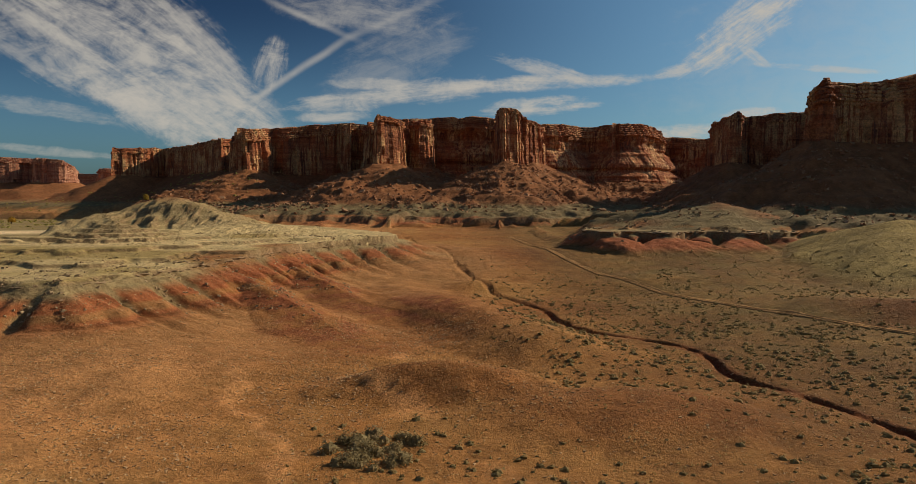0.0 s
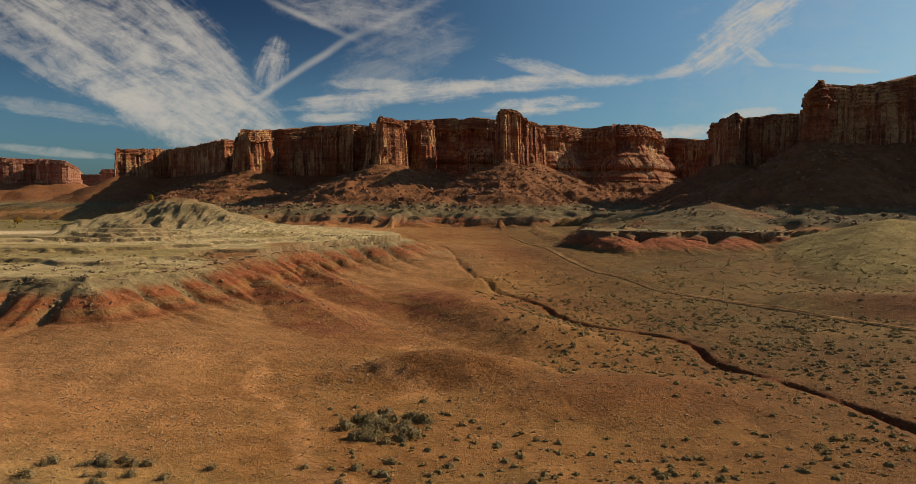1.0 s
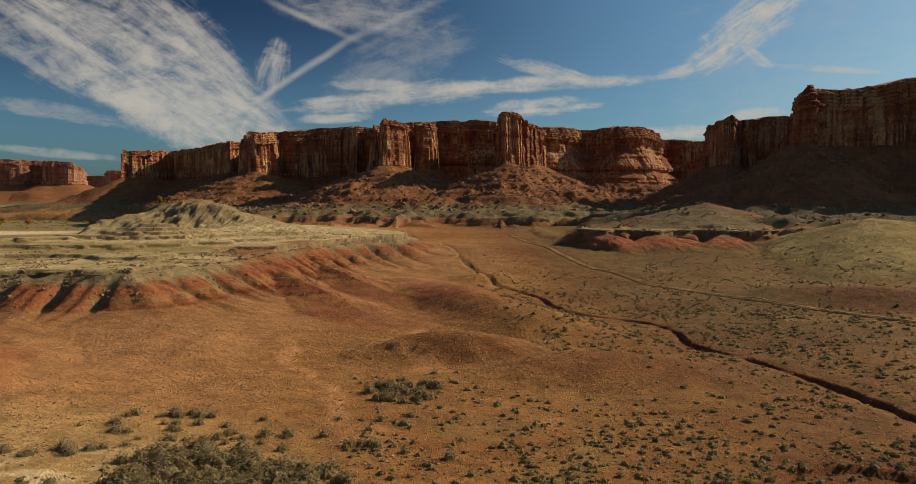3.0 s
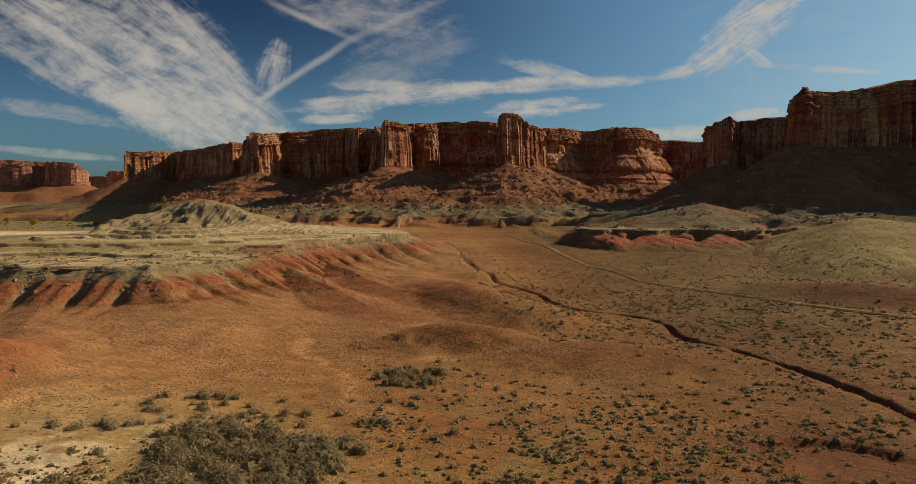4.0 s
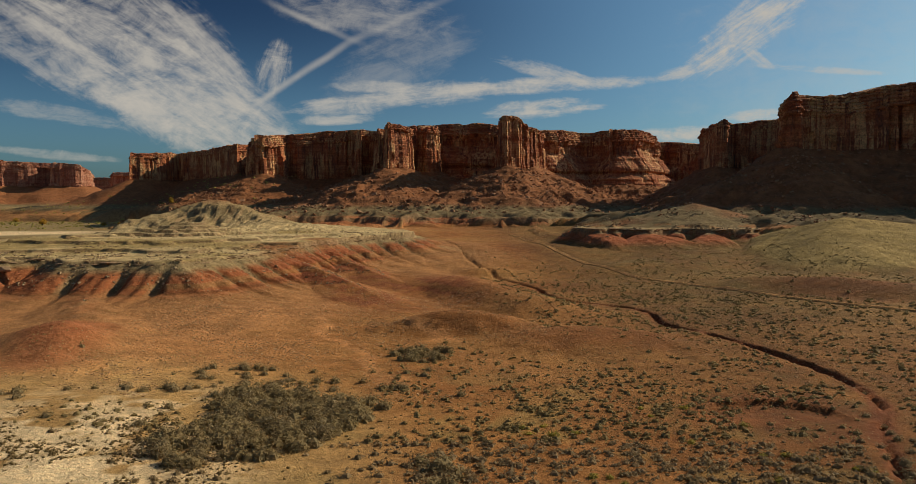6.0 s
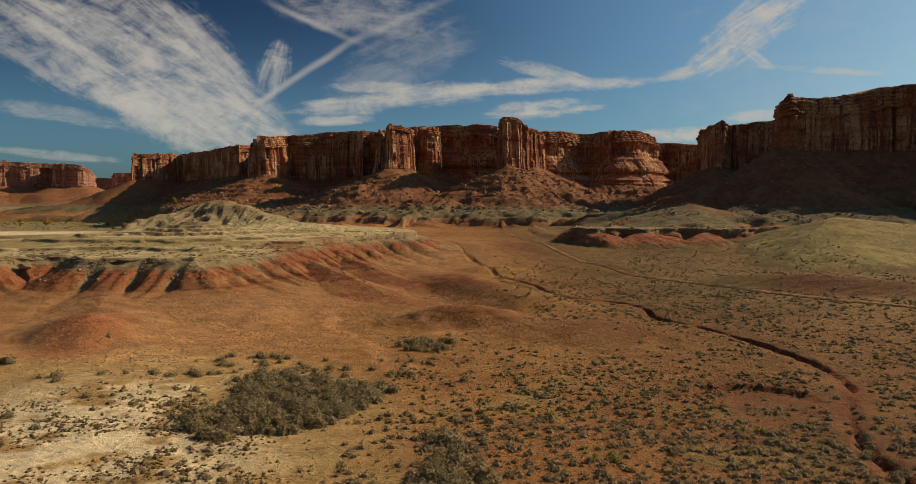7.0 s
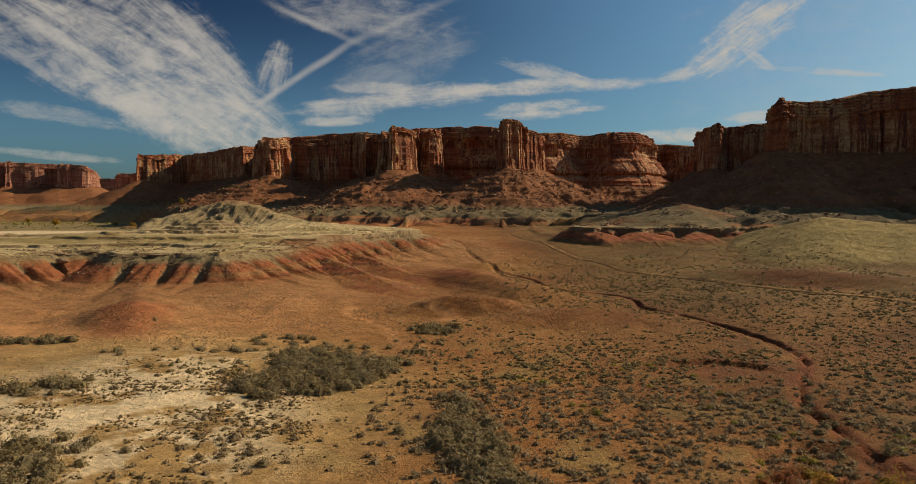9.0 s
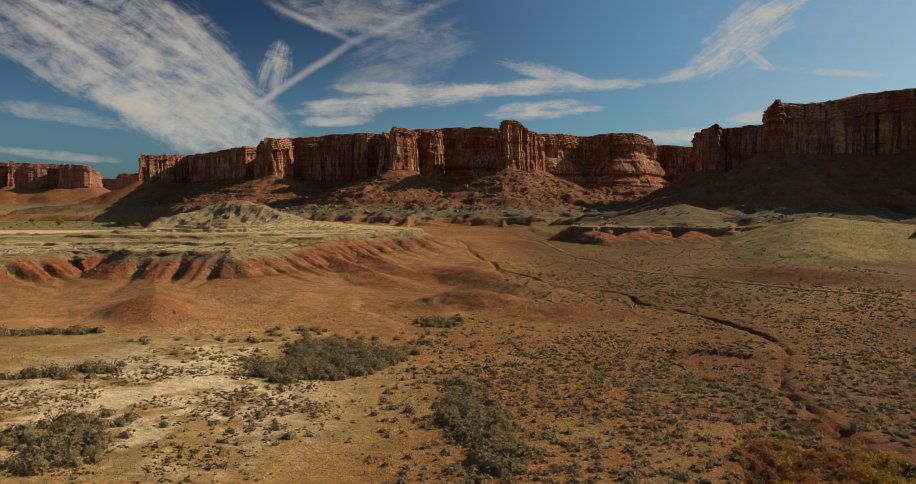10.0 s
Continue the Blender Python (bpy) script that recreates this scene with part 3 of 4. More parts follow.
def sandstone_material(name, warm, dark, pale):
    """Bedded sandstone: level beds, dark varnish running down the sheer faces, pale fresh scars."""
    mat, N, bsdf = material(name, 0.9)
    p = N.add("ShaderNodeNewGeometry").outputs["Position"]
    streak = N.noise(N.stretch(p, (0.34, 0.34, 0.016)), 1.0, 8, 0.64, 0.3)
    wide = N.noise(N.stretch(p, (0.11, 0.11, 0.02), loc=(7, 3, 0)), 1.0, 4, 0.55, 0.3)
    strata = N.noise(N.stretch(p, (0.012, 0.012, 0.30)), 1.0, 7, 0.68)
    thin = N.noise(N.stretch(p, (0.03, 0.03, 1.1), loc=(3, 8, 1)), 1.0, 4, 0.6)
    patch = N.noise(p, 0.04, 5, 0.6)
    fine = N.noise(p, 0.7, 7, 0.7)
    col = N.mix(N.step(strata, 0.38, 0.62), (*warm, 1), (warm[0] * 0.72, warm[1] * 0.58, warm[2] * 0.6, 1))
    col = N.mix(N.m("MULTIPLY", N.step(patch, 0.42, 0.60), N.step(streak, 0.56, 0.44)), col, (*pale, 1))
    col = N.mix(N.m("MULTIPLY", N.step(streak, 0.50, 0.60), N.step(wide, 0.42, 0.60, 0.15, 0.95)), col, (*dark, 1))
    col = N.mix(N.step(thin, 0.54, 0.68, 0.0, 0.42), col, (*dark, 1))
    v = N.step(fine, 0.32, 0.68, 0.66, 1.34)
    col = N.mix(1.0, col, N.add("ShaderNodeCombineXYZ", X=v, Y=v, Z=v).outputs[0], "MULTIPLY")
    N.put(bsdf.inputs["Base Color"], col)
    relief = N.m("ADD", N.m("MULTIPLY", thin, 1.1), N.m("ADD", N.m("MULTIPLY", fine, 1.0), N.m("MULTIPLY", streak, 0.7)))
    bump(N, bsdf, relief, 0.9, 2.0)
    return mat


def rock_material(name, a, b):
    mat, N, bsdf = material(name, 0.9)
    p = N.add("ShaderNodeNewGeometry").outputs["Position"]
    info = N.add("ShaderNodeNewGeometry").outputs["Random Per Island"]
    col = N.mix(info, (*a, 1), (*b, 1))
    n = N.noise(p, 1.7, 5, 0.65)
    col = N.mix(N.step(n, 0.45, 0.7, 0.0, 0.5), col, (a[0] * 0.45, a[1] * 0.45, a[2] * 0.45, 1))
    N.put(bsdf.inputs["Base Color"], col)
    bump(N, bsdf, n, 0.7, 0.3)
    return mat


def leaf_material(name, a, b, c):
    mat, N, bsdf = material(name, 0.8)
    r = N.add("ShaderNodeNewGeometry").outputs["Random Per Island"]
    o = N.add("ShaderNodeObjectInfo").outputs["Random"]
    p = N.add("ShaderNodeNewGeometry").outputs["Position"]
    col = N.mix(r, (*a, 1), (*b, 1))
    col = N.mix(N.step(N.m("ADD", N.m("MULTIPLY", o, 0.4), N.m("MULTIPLY", N.noise(p, 0.28, 2), 0.6)), 0.35, 0.65), col, (*c, 1))
    N.put(bsdf.inputs["Base Color"], col)
    thin = N.add("ShaderNodeBsdfTranslucent", Color=col)
    both = N.add("ShaderNodeMixShader", Fac=0.4)
    N.t.links.new(bsdf.outputs[0], both.inputs[1]), N.t.links.new(thin.outputs[0], both.inputs[2])
    N.t.links.new(both.outputs[0], N.t.nodes["Material Output"].inputs[0])
    return mat


EARTH = earth_material()
RED_STONE = sandstone_material("red_sandstone", (0.50, 0.190, 0.085), (0.16, 0.070, 0.050), (0.70, 0.43, 0.21))
FAR_STONE = sandstone_material("far_sandstone", (0.46, 0.21, 0.13), (0.24, 0.115, 0.085), (0.52, 0.29, 0.18))
RUBBLE = rock_material("fallen_rock", (0.30, 0.125, 0.062), (0.40, 0.24, 0.14))
LEDGE_ROCK = rock_material("ledge_rock", (0.45, 0.34, 0.20), (0.34, 0.22, 0.13))
SAGE = leaf_material("sage_leaves", (0.225, 0.160, 0.080), (0.44, 0.325, 0.185), (0.30, 0.225, 0.100))
GREASEWOOD = leaf_material("greasewood_leaves", (0.26, 0.200, 0.105), (0.45, 0.355, 0.205), (0.32, 0.245, 0.12))
DRY_GRASS = leaf_material("dry_grass", (0.52, 0.37, 0.15), (0.62, 0.47, 0.22), (0.45, 0.31, 0.12))
RUST_LEAF = leaf_material("rust_leaves", (0.36, 0.13, 0.045), (0.48, 0.19, 0.06), (0.28, 0.12, 0.055))
GOLD_LEAF = leaf_material("gold_leaves", (0.52, 0.27, 0.035), (0.62, 0.36, 0.05), (0.38, 0.26, 0.045))
TWIG = rock_material("twigs", (0.13, 0.09, 0.055), (0.20, 0.15, 0.10))


def raw_mesh(name, verts, faces, mat, smooth=False):
    me = bpy.data.meshes.new(name)
    verts, faces = np.asarray(verts, np.float32), np.asarray(faces, np.int32)
    n, k = faces.shape
    me.vertices.add(len(verts))
    me.vertices.foreach_set("co", verts.ravel())
    me.loops.add(n * k)
    me.loops.foreach_set("vertex_index", faces.ravel())
    me.polygons.add(n)
    me.polygons.foreach_set("loop_start", np.arange(0, n * k, k, dtype=np.int32))
    me.polygons.foreach_set("use_smooth", np.full(n, smooth))
    me.materials.append(mat)
    me.update(calc_edges=True)
    me.validate()
    return me


def add_soil(me, rgb):
    a = me.attributes.new("soil", "FLOAT_COLOR", "POINT")
    a.data.foreach_set("color", np.c_[rgb, np.ones(len(rgb))].astype(np.float32).ravel())


def axis(lo, a, b, hi, step, grow):
    """Grid lines: even from a to b, then wider and wider out to lo and hi."""
    mid = list(np.arange(a, b + step / 2, step))
    up, d = [], step
    while mid[-1] + sum(up[-1:]) * 0 < hi and (not up or up[-1] < hi):
        d *= grow
        up.append((up[-1] if up else mid[-1]) + d)
    down, d = [], step
    while (down[-1] if down else mid[0]) > lo:
        d *= grow
        down.append((down[-1] if down else mid[0]) - d)
    return np.array(down[::-1] + mid + up)


def sheet(name, xs, ys, own=None):
    """A piece of the land on a grid: the whole ground, or one hill on it."""
    X, Y = np.meshgrid(xs, ys)
    x, y = X.ravel(), Y.ravel()
    z, lifts = land(x, y)
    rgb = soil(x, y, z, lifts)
    peak = lifts.max(0)
    w, h = len(xs), len(ys)
    if own in (0, 1, 3):
        # bare brown rock shows where a ledge is steep
        gy, gx = np.gradient(z.reshape(h, w), ys, xs)
        steep = np.hypot(gx, gy).ravel()
        rgb = blend(rgb, np.array((0.24, 0.155, 0.085)), 0.8 * ss(0.45, 1.0, steep) * ss(10, 11.5, z) * ss(30, 24, z))
    i = (np.arange(h - 1)[:, None] * w + np.arange(w - 1)[None, :]).ravel()
    faces = np.c_[i, i + 1, i + w + 1, i + w]
    if own is None:
        z = z - 1.6 * ss(0.45, 1.4, peak)
    else:
        mine = (lifts[own] > 0.25) & (lifts[own] > 0.96 * peak)
        faces = faces[mine[faces].any(1)]
        z = z + 0.035
    used = np.unique(faces)
    back = np.zeros(len(x), np.int64)
    back[used] = np.arange(len(used))
    me = raw_mesh(name, np.c_[x, y, z][used], back[faces], EARTH, True)
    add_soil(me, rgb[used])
    return new(name, me)


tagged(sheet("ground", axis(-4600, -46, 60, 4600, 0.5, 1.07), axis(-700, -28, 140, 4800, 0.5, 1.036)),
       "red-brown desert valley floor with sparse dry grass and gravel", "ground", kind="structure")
tagged(sheet("badlands_bench", axis(-440, -128, -6, 6, 0.5, 1.03), axis(52, 58, 205, 445, 0.5, 1.02), 0),
       "eroded badlands bench with grey ledges over banded red clay spurs", "hill", kind="structure")
tagged(sheet("rocky_bench", axis(40, 50, 200, 312, 0.6, 1.04), axis(215, 262, 322, 470, 0.6, 1.02), 1),
       "low rocky bench with dark ledges and a rounded brown mound", "hill", kind="structure")
tagged(sheet("grassy_ridge", np.arange(80, 522, 1.25), np.arange(60, 362, 1.25), 2),
       "smooth straw-coloured grassy ridge beside the dirt road", "hill", kind="structure")
tagged(sheet("talus_slope", axis(-820, -330, 330, 560, 1.7, 1.03), axis(400, 430, 820, 1752, 1.9, 1.03), 3),
       "red talus slope with grey-green clay band under sunlit cliffs", "slope", kind="structure")
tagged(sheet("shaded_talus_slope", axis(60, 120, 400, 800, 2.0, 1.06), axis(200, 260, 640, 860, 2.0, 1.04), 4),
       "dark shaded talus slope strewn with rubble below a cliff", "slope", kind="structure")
tagged(sheet("far_talus_slope", np.arange(-2200, -298, 11.0), np.arange(850, 4000, 11.0), 5),
       "pink talus slopes below distant mesas", "slope", kind="structure")


# ---------- cliffs ----------
delaunay_2d_cdt = geometry.delaunay_2d_cdt


def part(name, me, parent, label="", m=None):
    ob = new(name, me)
    ob.parent = parent
    if m is not None:
        ob.matrix_basis = m
    return tagged(ob, label)


def outline(pts, step, blunt):
    """The rim as evenly spaced places with a smoothed outward normal."""
    pts = np.array(pts, float)
    area = 0.5 * np.sum(pts[:, 0] * np.roll(pts[:, 1], -1) - np.roll(pts[:, 0], -1) * pts[:, 1])
    if area < 0:
        pts = pts[::-1]
    out = []
    for a, b in zip(pts, np.roll(pts, -1, 0)):
        n = max(1, int(np.hypot(*(b - a)[:2]) / step))
        out += [a + (b - a) * k / n for k in range(n)]
    out = np.array(out)
    for _ in range(max(1, int(2 * (blunt / step) ** 2))):
        out = 0.25 * np.roll(out, 1, 0) + 0.5 * out + 0.25 * np.roll(out, -1, 0)
    t = np.roll(out, -1, 0) - np.roll(out, 1, 0)
    nrm = np.c_[t[:, 1], -t[:, 0]] / np.hypot(t[:, 0], t[:, 1])[:, None]
    return out, nrm


def cliff(name, pts, foot, label, category, mat, step=1.7, block=9.0, relief=3.0, cap=13.0, back=7.0, batter=0.05, seed=0, jut=5.0, slick=None, blunt=2.2):
    """A sandstone wall of jointed blocks under thin-bedded ledges that step back to the rim."""
    r = np.random.default_rng(seed)
    rim, nrm = outline(pts, step, blunt)
    x, y, top = rim.T
    n = len(x)
    s = np.r_[0, np.cumsum(np.hypot(np.diff(x), np.diff(y)))]
    joints = np.cumsum(block * r.uniform(0.35, 1.75, int(s[-1] / block * 1.4) + 8))
    col = np.searchsorted(joints, s)
    lo = np.r_[0, joints][col]
    t = (s - lo) / (joints[col] - lo)
    gap = np.minimum(s - lo, joints[col] - s)
    m = len(joints) + 1
    pick1 = lambda a, b: r.uniform(a, b, m)[col]
    off, spall, depth = relief * pick1(0, 1) ** 1.5, pick1(0.35, 0.95), relief * pick1(-0.9, 0.8)
    crack = (pick1(0, 1) < 0.45) * pick1(0.8, 2.6) * ss(1.6, 0.4, gap)
    arch = spall - 0.30 * (2 * t - 1) ** 2
    big = np.clip(1.6 * fbm(x, y, 34, 2, seed + 2), -0.9, 0.9)
    out = jut * np.round(big * 2.6) / 2.6 + 0.9 * fbm(x, y, 4 + step, 2, seed + 1)
    top = top + 0.6 + 1.0 * fbm(x, y, 16, 4, seed + 5) + 0.9 * np.round(1.5 * vn(x / 9, y / 9, seed + 6)) + 0.5 * vn(x / 2.5, y / 2.5, seed + 12)
    beds = max(3, int(cap / 2.2))
    soft = np.zeros(n) if slick is None else slick(x, y)
    for _ in range(int(7 / step)):
        nrm = 0.25 * np.roll(nrm, 1, 0) + 0.5 * nrm + 0.25 * np.roll(nrm, -1, 0)
    nrm = nrm / np.hypot(nrm[:, 0], nrm[:, 1])[:, None]
    d_rim, d_nrm = np.roll(rim, -2, 0) - np.roll(rim, 2, 0), np.roll(nrm, -2, 0) - np.roll(nrm, 2, 0)
    bend = (d_rim[:, 0] * d_nrm[:, 0] + d_rim[:, 1] * d_nrm[:, 1]) / (d_rim[:, 0] ** 2 + d_rim[:, 1] ** 2)
    most = np.where(bend > 0.01, 0.75 / np.maximum(bend, 0.01), 75)
    for _ in range(int(6 / step)):
        most = np.minimum(most, 0.5 * (np.roll(most, 1) + np.roll(most, -1)))

    def ring(ins, z):
        ins = np.minimum(ins, most)
        verts.append(np.c_[x - nrm[:, 0] * ins, y - nrm[:, 1] * ins, z])

    verts = []
    walls = np.linspace(0, 1, 26)
    for f in walls:
        z = (foot - 14) + (top - cap - foot + 14) * f
        bed = 0.8 * vn(z * 0.34, 0.004 * x, 3) + 0.45 * vn(z * 0.95, 0.01 * x, 4)
        blocky = off + np.where(depth > 0, depth * (f > spall), -depth * (f < arch) * (f > 0.12)) + crack
        rounded = np.interp(f, (0, 0.30, 0.40, 0.46, 0.62, 0.74, 0.82, 1.0), (-20, -13, -5, -9, -3, 3.5, 7.5, 2.5)) + 2.6 * vn(x / 13 + 2 * f, y / 13, seed + 4) + 1.2 * bed
        ring(out + batter * (z - foot) + blocky * (1 - 0.85 * soft) + rounded * soft + 0.55 * bed + 0.35 * vn(x / 3 + 30 * f, y / 3, seed + 10), z)
    split = len(verts) - 1
    edge = out + batter * (top - cap - foot) + 0.5 * off * (1 - soft)
    for k in range(beds):
        # each bed: an undercut, a blunt face and a tread
        ledge = edge + back * (k / beds) ** 1.1 + 1.5 * vn(x / 11 + 9 * k, y / 11, seed + 20 + k) + 0.8 * vn(x / 3.3, y / 3.3 + 5 * k, seed + 40 + k)
        lo_f, hi_f = k / beds, (k + 1) / beds
        for f, extra in ((lo_f + 0.03, 0.9), (lo_f + 0.35 / beds, 0.8), (lo_f + 0.45 / beds, 0.0), (hi_f - 0.10 / beds, 0.1), (hi_f, 0.5)):
            ring(ledge + extra, top - cap + cap * min(f, 1.0) + 0.15 * vn(x / 2, y / 2 + k, seed + 60))
    ring(ledge + 2.5, verts[-1][:, 2] + 0.3 + 0.5 * vn(x / 5, y / 5, seed + 8))
    v = np.concatenate(verts)
    i = np.arange(n)
    j = (i + 1) % n
    root = tagged(new(name), label, category, "canyon cliffs")
    for title, a, b in (("cliff_wall", 0, split), ("caprock", split, len(verts) - 1)):
        faces = np.concatenate([np.c_[k * n + i, k * n + j, (k + 1) * n + j, (k + 1) * n + i] for k in range(b - a)])
        if title == "cliff_wall":
            me = raw_mesh(title, v[a * n:(b + 1) * n], faces, mat, False)
        else:
            last = verts[b]
            pts2, _, tris, origin, _, _ = delaunay_2d_cdt([Vector(q[:2]) for q in last], [], [list(range(n))], 1, 1e-4)
            zs = [last[o[0]][2] if o else last[np.argmin(np.hypot(last[:, 0] - q.x, last[:, 1] - q.y))][2] for q, o in zip(pts2, origin)]
            lid = [(q.x, q.y, h) for q, h in zip(pts2, zs)]
            me = bpy.data.meshes.new(title)
            me.from_pydata(v[a * n:(b + 1) * n].tolist() + lid, [], faces.tolist() + [tuple(q + (b - a + 1) * n for q in t3) for t3 in tris])
            me.materials.append(mat)
        part(title, me, root, "thin-bedded ledgy caprock" if title == "caprock" else "")
    return root


cliff("sandstone_mesa", MESA_A, 58, "long red sandstone mesa wall with a ledgy caprock, mostly in shade", "mesa", RED_STONE, 1.8, 10.0, 4.5, 14.0, 8.0, 0.06, 201, 8.0, lambda x, y: ss(-6, 6, x) * ss(70, 50, x))
cliff("sandstone_spire", SPIRE_B, 60, "fluted red sandstone pillar standing out from the mesa wall", "cliff", RED_STONE, 1.0, 5.0, 2.6, 6.0, 1.5, 0.05, 211, 1.5)
cliff("sandstone_spire", SPIRE_C, 60, "rounded red sandstone buttress with a sunlit edge", "cliff", RED_STONE, 1.0, 6.0, 2.2, 8.0, 2.5, 0.05, 221, 1.5)
cliff("sandstone_butte", BUTTE_D, 62, "tall streaked red sandstone butte above a talus cone", "butte", RED_STONE, 1.0, 5.5, 3.0, 5.0, 1.5, 0.045, 231, 1.5)
cliff("sandstone_mesa", MESA_E, 52, "rounded orange sandstone wall in stepped layers", "mesa", RED_STONE, 1.8, 11.0, 3.0, 15.0, 9.0, 0.16, 241, 3.0, lambda x, y: ss(90, 110, x) * ss(330, 290, x))
cliff("sandstone_mesa", MESA_F, 56, "shaded red sandstone mesa with a single sunlit edge", "mesa", RED_STONE, 1.7, 8.0, 2.6, 8.0, 2.5, 0.05, 251, 1.5, blunt=5.5)
cliff("sandstone_mesa", MESA_G, 57, "massive dark sandstone cliff in full shade with stepped rim", "mesa", RED_STONE, 1.7, 9.0, 3.0, 14.0, 4.5, 0.05, 261, 1.5, blunt=6.0)
cliff("sandstone_mesa", MESA_H, 68, "sunlit red mesa end with vertical cracks", "mesa", RED_STONE, 2.4, 8.0, 2.8, 10.0, 5.0, 0.05, 271, 3.0)
cliff("distant_mesa", MESA_I, 64, "distant pink sandstone mesa beyond the river flats", "mesa", FAR_STONE, 6.0, 18.0, 6.0, 12.0, 8.0, 0.05, 281)
cliff("distant_mesa", MESA_J, 64, "pink sandstone mesa end beside the river flats", "mesa", FAR_STONE, 6.0, 14.0, 5.0, 11.0, 6.0, 0.05, 291)
cliff("distant_mesa", MESA_K, 64, "hazy mesa closing the canyon gap", "mesa", FAR_STONE, 8.0, 20.0, 6.0, 12.0, 8.0, 0.05, 301)
cliff("distant_mesa", MESA_L, 78, "hazy blue-grey mesa beyond the canyon gap", "mesa", FAR_STONE, 12.0, 30.0, 8.0, 14.0, 8.0, 0.05, 311)


# ---------- scatter helpers ----------
def pick(n, x0, x1, y0, y1, odds):
    """Up to n places in a stretch of the plan, kept by their odds."""
    x, y = rng.uniform(x0, x1, n), rng.uniform(y0, y1, n)
    k = rng.random(n) < odds(x, y)
    return x[k], y[k]


def ball(level):
    bm = bmesh.new()
    bmesh.ops.create_icosphere(bm, subdivisions=level, radius=1.0)
    v = np.array([q.co[:] for q in bm.verts])
    f = np.array([[q.index for q in p.verts] for p in bm.faces])
    bm.free()
    return v, f


def rock_shape(level, seed):
    """An angular block: a ball cut by a few random planes."""
    r = np.random.default_rng(seed)
    if level == 0:
        v = np.array([(a, b, c) for c in (-1, 1) for b in (-1, 1) for a in (-1, 1)], float) * np.array((0.8, r.uniform(0.5, 0.75), r.uniform(0.4, 0.6))) * r.uniform(0.6, 1.1, (8, 1))
        v = v + 0.24 * r.normal(size=(8, 3))
        return v, np.array([(0, 2, 3, 1), (4, 5, 7, 6), (0, 1, 5, 4), (2, 6, 7, 3), (0, 4, 6, 2), (1, 3, 7, 5)])
    v, f = ball(level)
    for _ in range(9):
        n = r.normal(size=3)
        n /= np.linalg.norm(n)
        over = np.clip(v @ n - r.uniform(0.45, 0.8), 0, None)
        v = v - over[:, None] * n
    v = v * np.array((1.0, r.uniform(0.7, 1.0), r.uniform(0.5, 0.8))) + 0.03 * r.normal(size=v.shape)
    return v, f


def scattered(name, shapes, x, y, size, mat, sink=0.25, upright=True, squash=1.0, z=None):
    """Many small shapes joined into one mesh, each standing on the ground."""
    z = height(x, y) if z is None else z
    V, F, base = [], [], 0
    turn, kind = rng.uniform(0, 2 * np.pi, len(x)), rng.integers(0, len(shapes), len(x))
    for k in range(len(x)):
        v, f = shapes[kind[k]]
        c, s = math.cos(turn[k]), math.sin(turn[k])
        w = v * size[k]
        w = np.c_[w[:, 0] * c - w[:, 1] * s + x[k], w[:, 0] * s + w[:, 1] * c + y[k], w[:, 2] * squash + z[k] + (size[k] * sink)]
        V.append(w), F.append(f + base)
        base += len(v)
    return new(name, raw_mesh(name, np.concatenate(V), np.concatenate(F), mat, False))


def leafy(n, spread, tall, leaf, seed, hollow=0.45, blade=1.5, core=0.0):
    """A dome of small leaf sprays, uneven in outline, as arrays of four-cornered faces."""
    r = np.random.default_rng(seed)
    lobes = r.normal(size=(7, 3)) * np.array((0.55, 0.55, 0.25)) + np.array((0, 0, 0.5))
    d = r.normal(size=(n, 3))
    d /= np.linalg.norm(d, axis=1)[:, None]
    rad = r.uniform(hollow, 1.0, n) ** 0.6
    c = lobes[r.integers(0, 7, n)] * 0.6 + d * rad[:, None] * 0.62
    c[:, 2] = np.abs(c[:, 2])
    c = c * np.array((spread, spread, tall)) * np.array((0.85, 0.85, 1.0))
    face = d + 0.6 * r.normal(size=(n, 3)) + np.array((0, 0, 0.75))
    face /= np.linalg.norm(face, axis=1)[:, None]
    a = np.cross(face, r.normal(size=(n, 3)))
    a /= np.linalg.norm(a, axis=1)[:, None]
    b = np.cross(face, a)
    s = leaf * r.uniform(0.6, 1.35, n)[:, None]
    v = np.stack([c - b * s * 0.5, c + a * s * blade * 0.5 - b * s * 0.1, c + a * s * blade, c + b * s * 0.5 + a * s * 0.3], 1).reshape(-1, 3)
    f = np.arange(4 * n).reshape(-1, 4)
    if core:
        k, rings = 5, 2
        ring = []
        for q in range(rings + 1):
            el = q / rings * 1.45
            az = np.arange(k) / k * 2 * np.pi
            wob = 1 + 0.2 * r.normal(size=k)
            ring.append(np.c_[np.cos(az) * math.cos(el) * wob * spread * core, np.sin(az) * math.cos(el) * wob * spread * core, np.full(k, math.sin(el) * tall * core * 1.1) * (0.8 + 0.2 * wob)])
        cv = np.concatenate(ring)
        i = np.arange(k)
        cf = np.concatenate([np.c_[q * k + i, q * k + (i + 1) % k, (q + 1) * k + (i + 1) % k, (q + 1) * k + i] for q in range(rings)])
        f = np.concatenate([f, cf + len(v)])
        v = np.concatenate([v, cv])
    return v, f


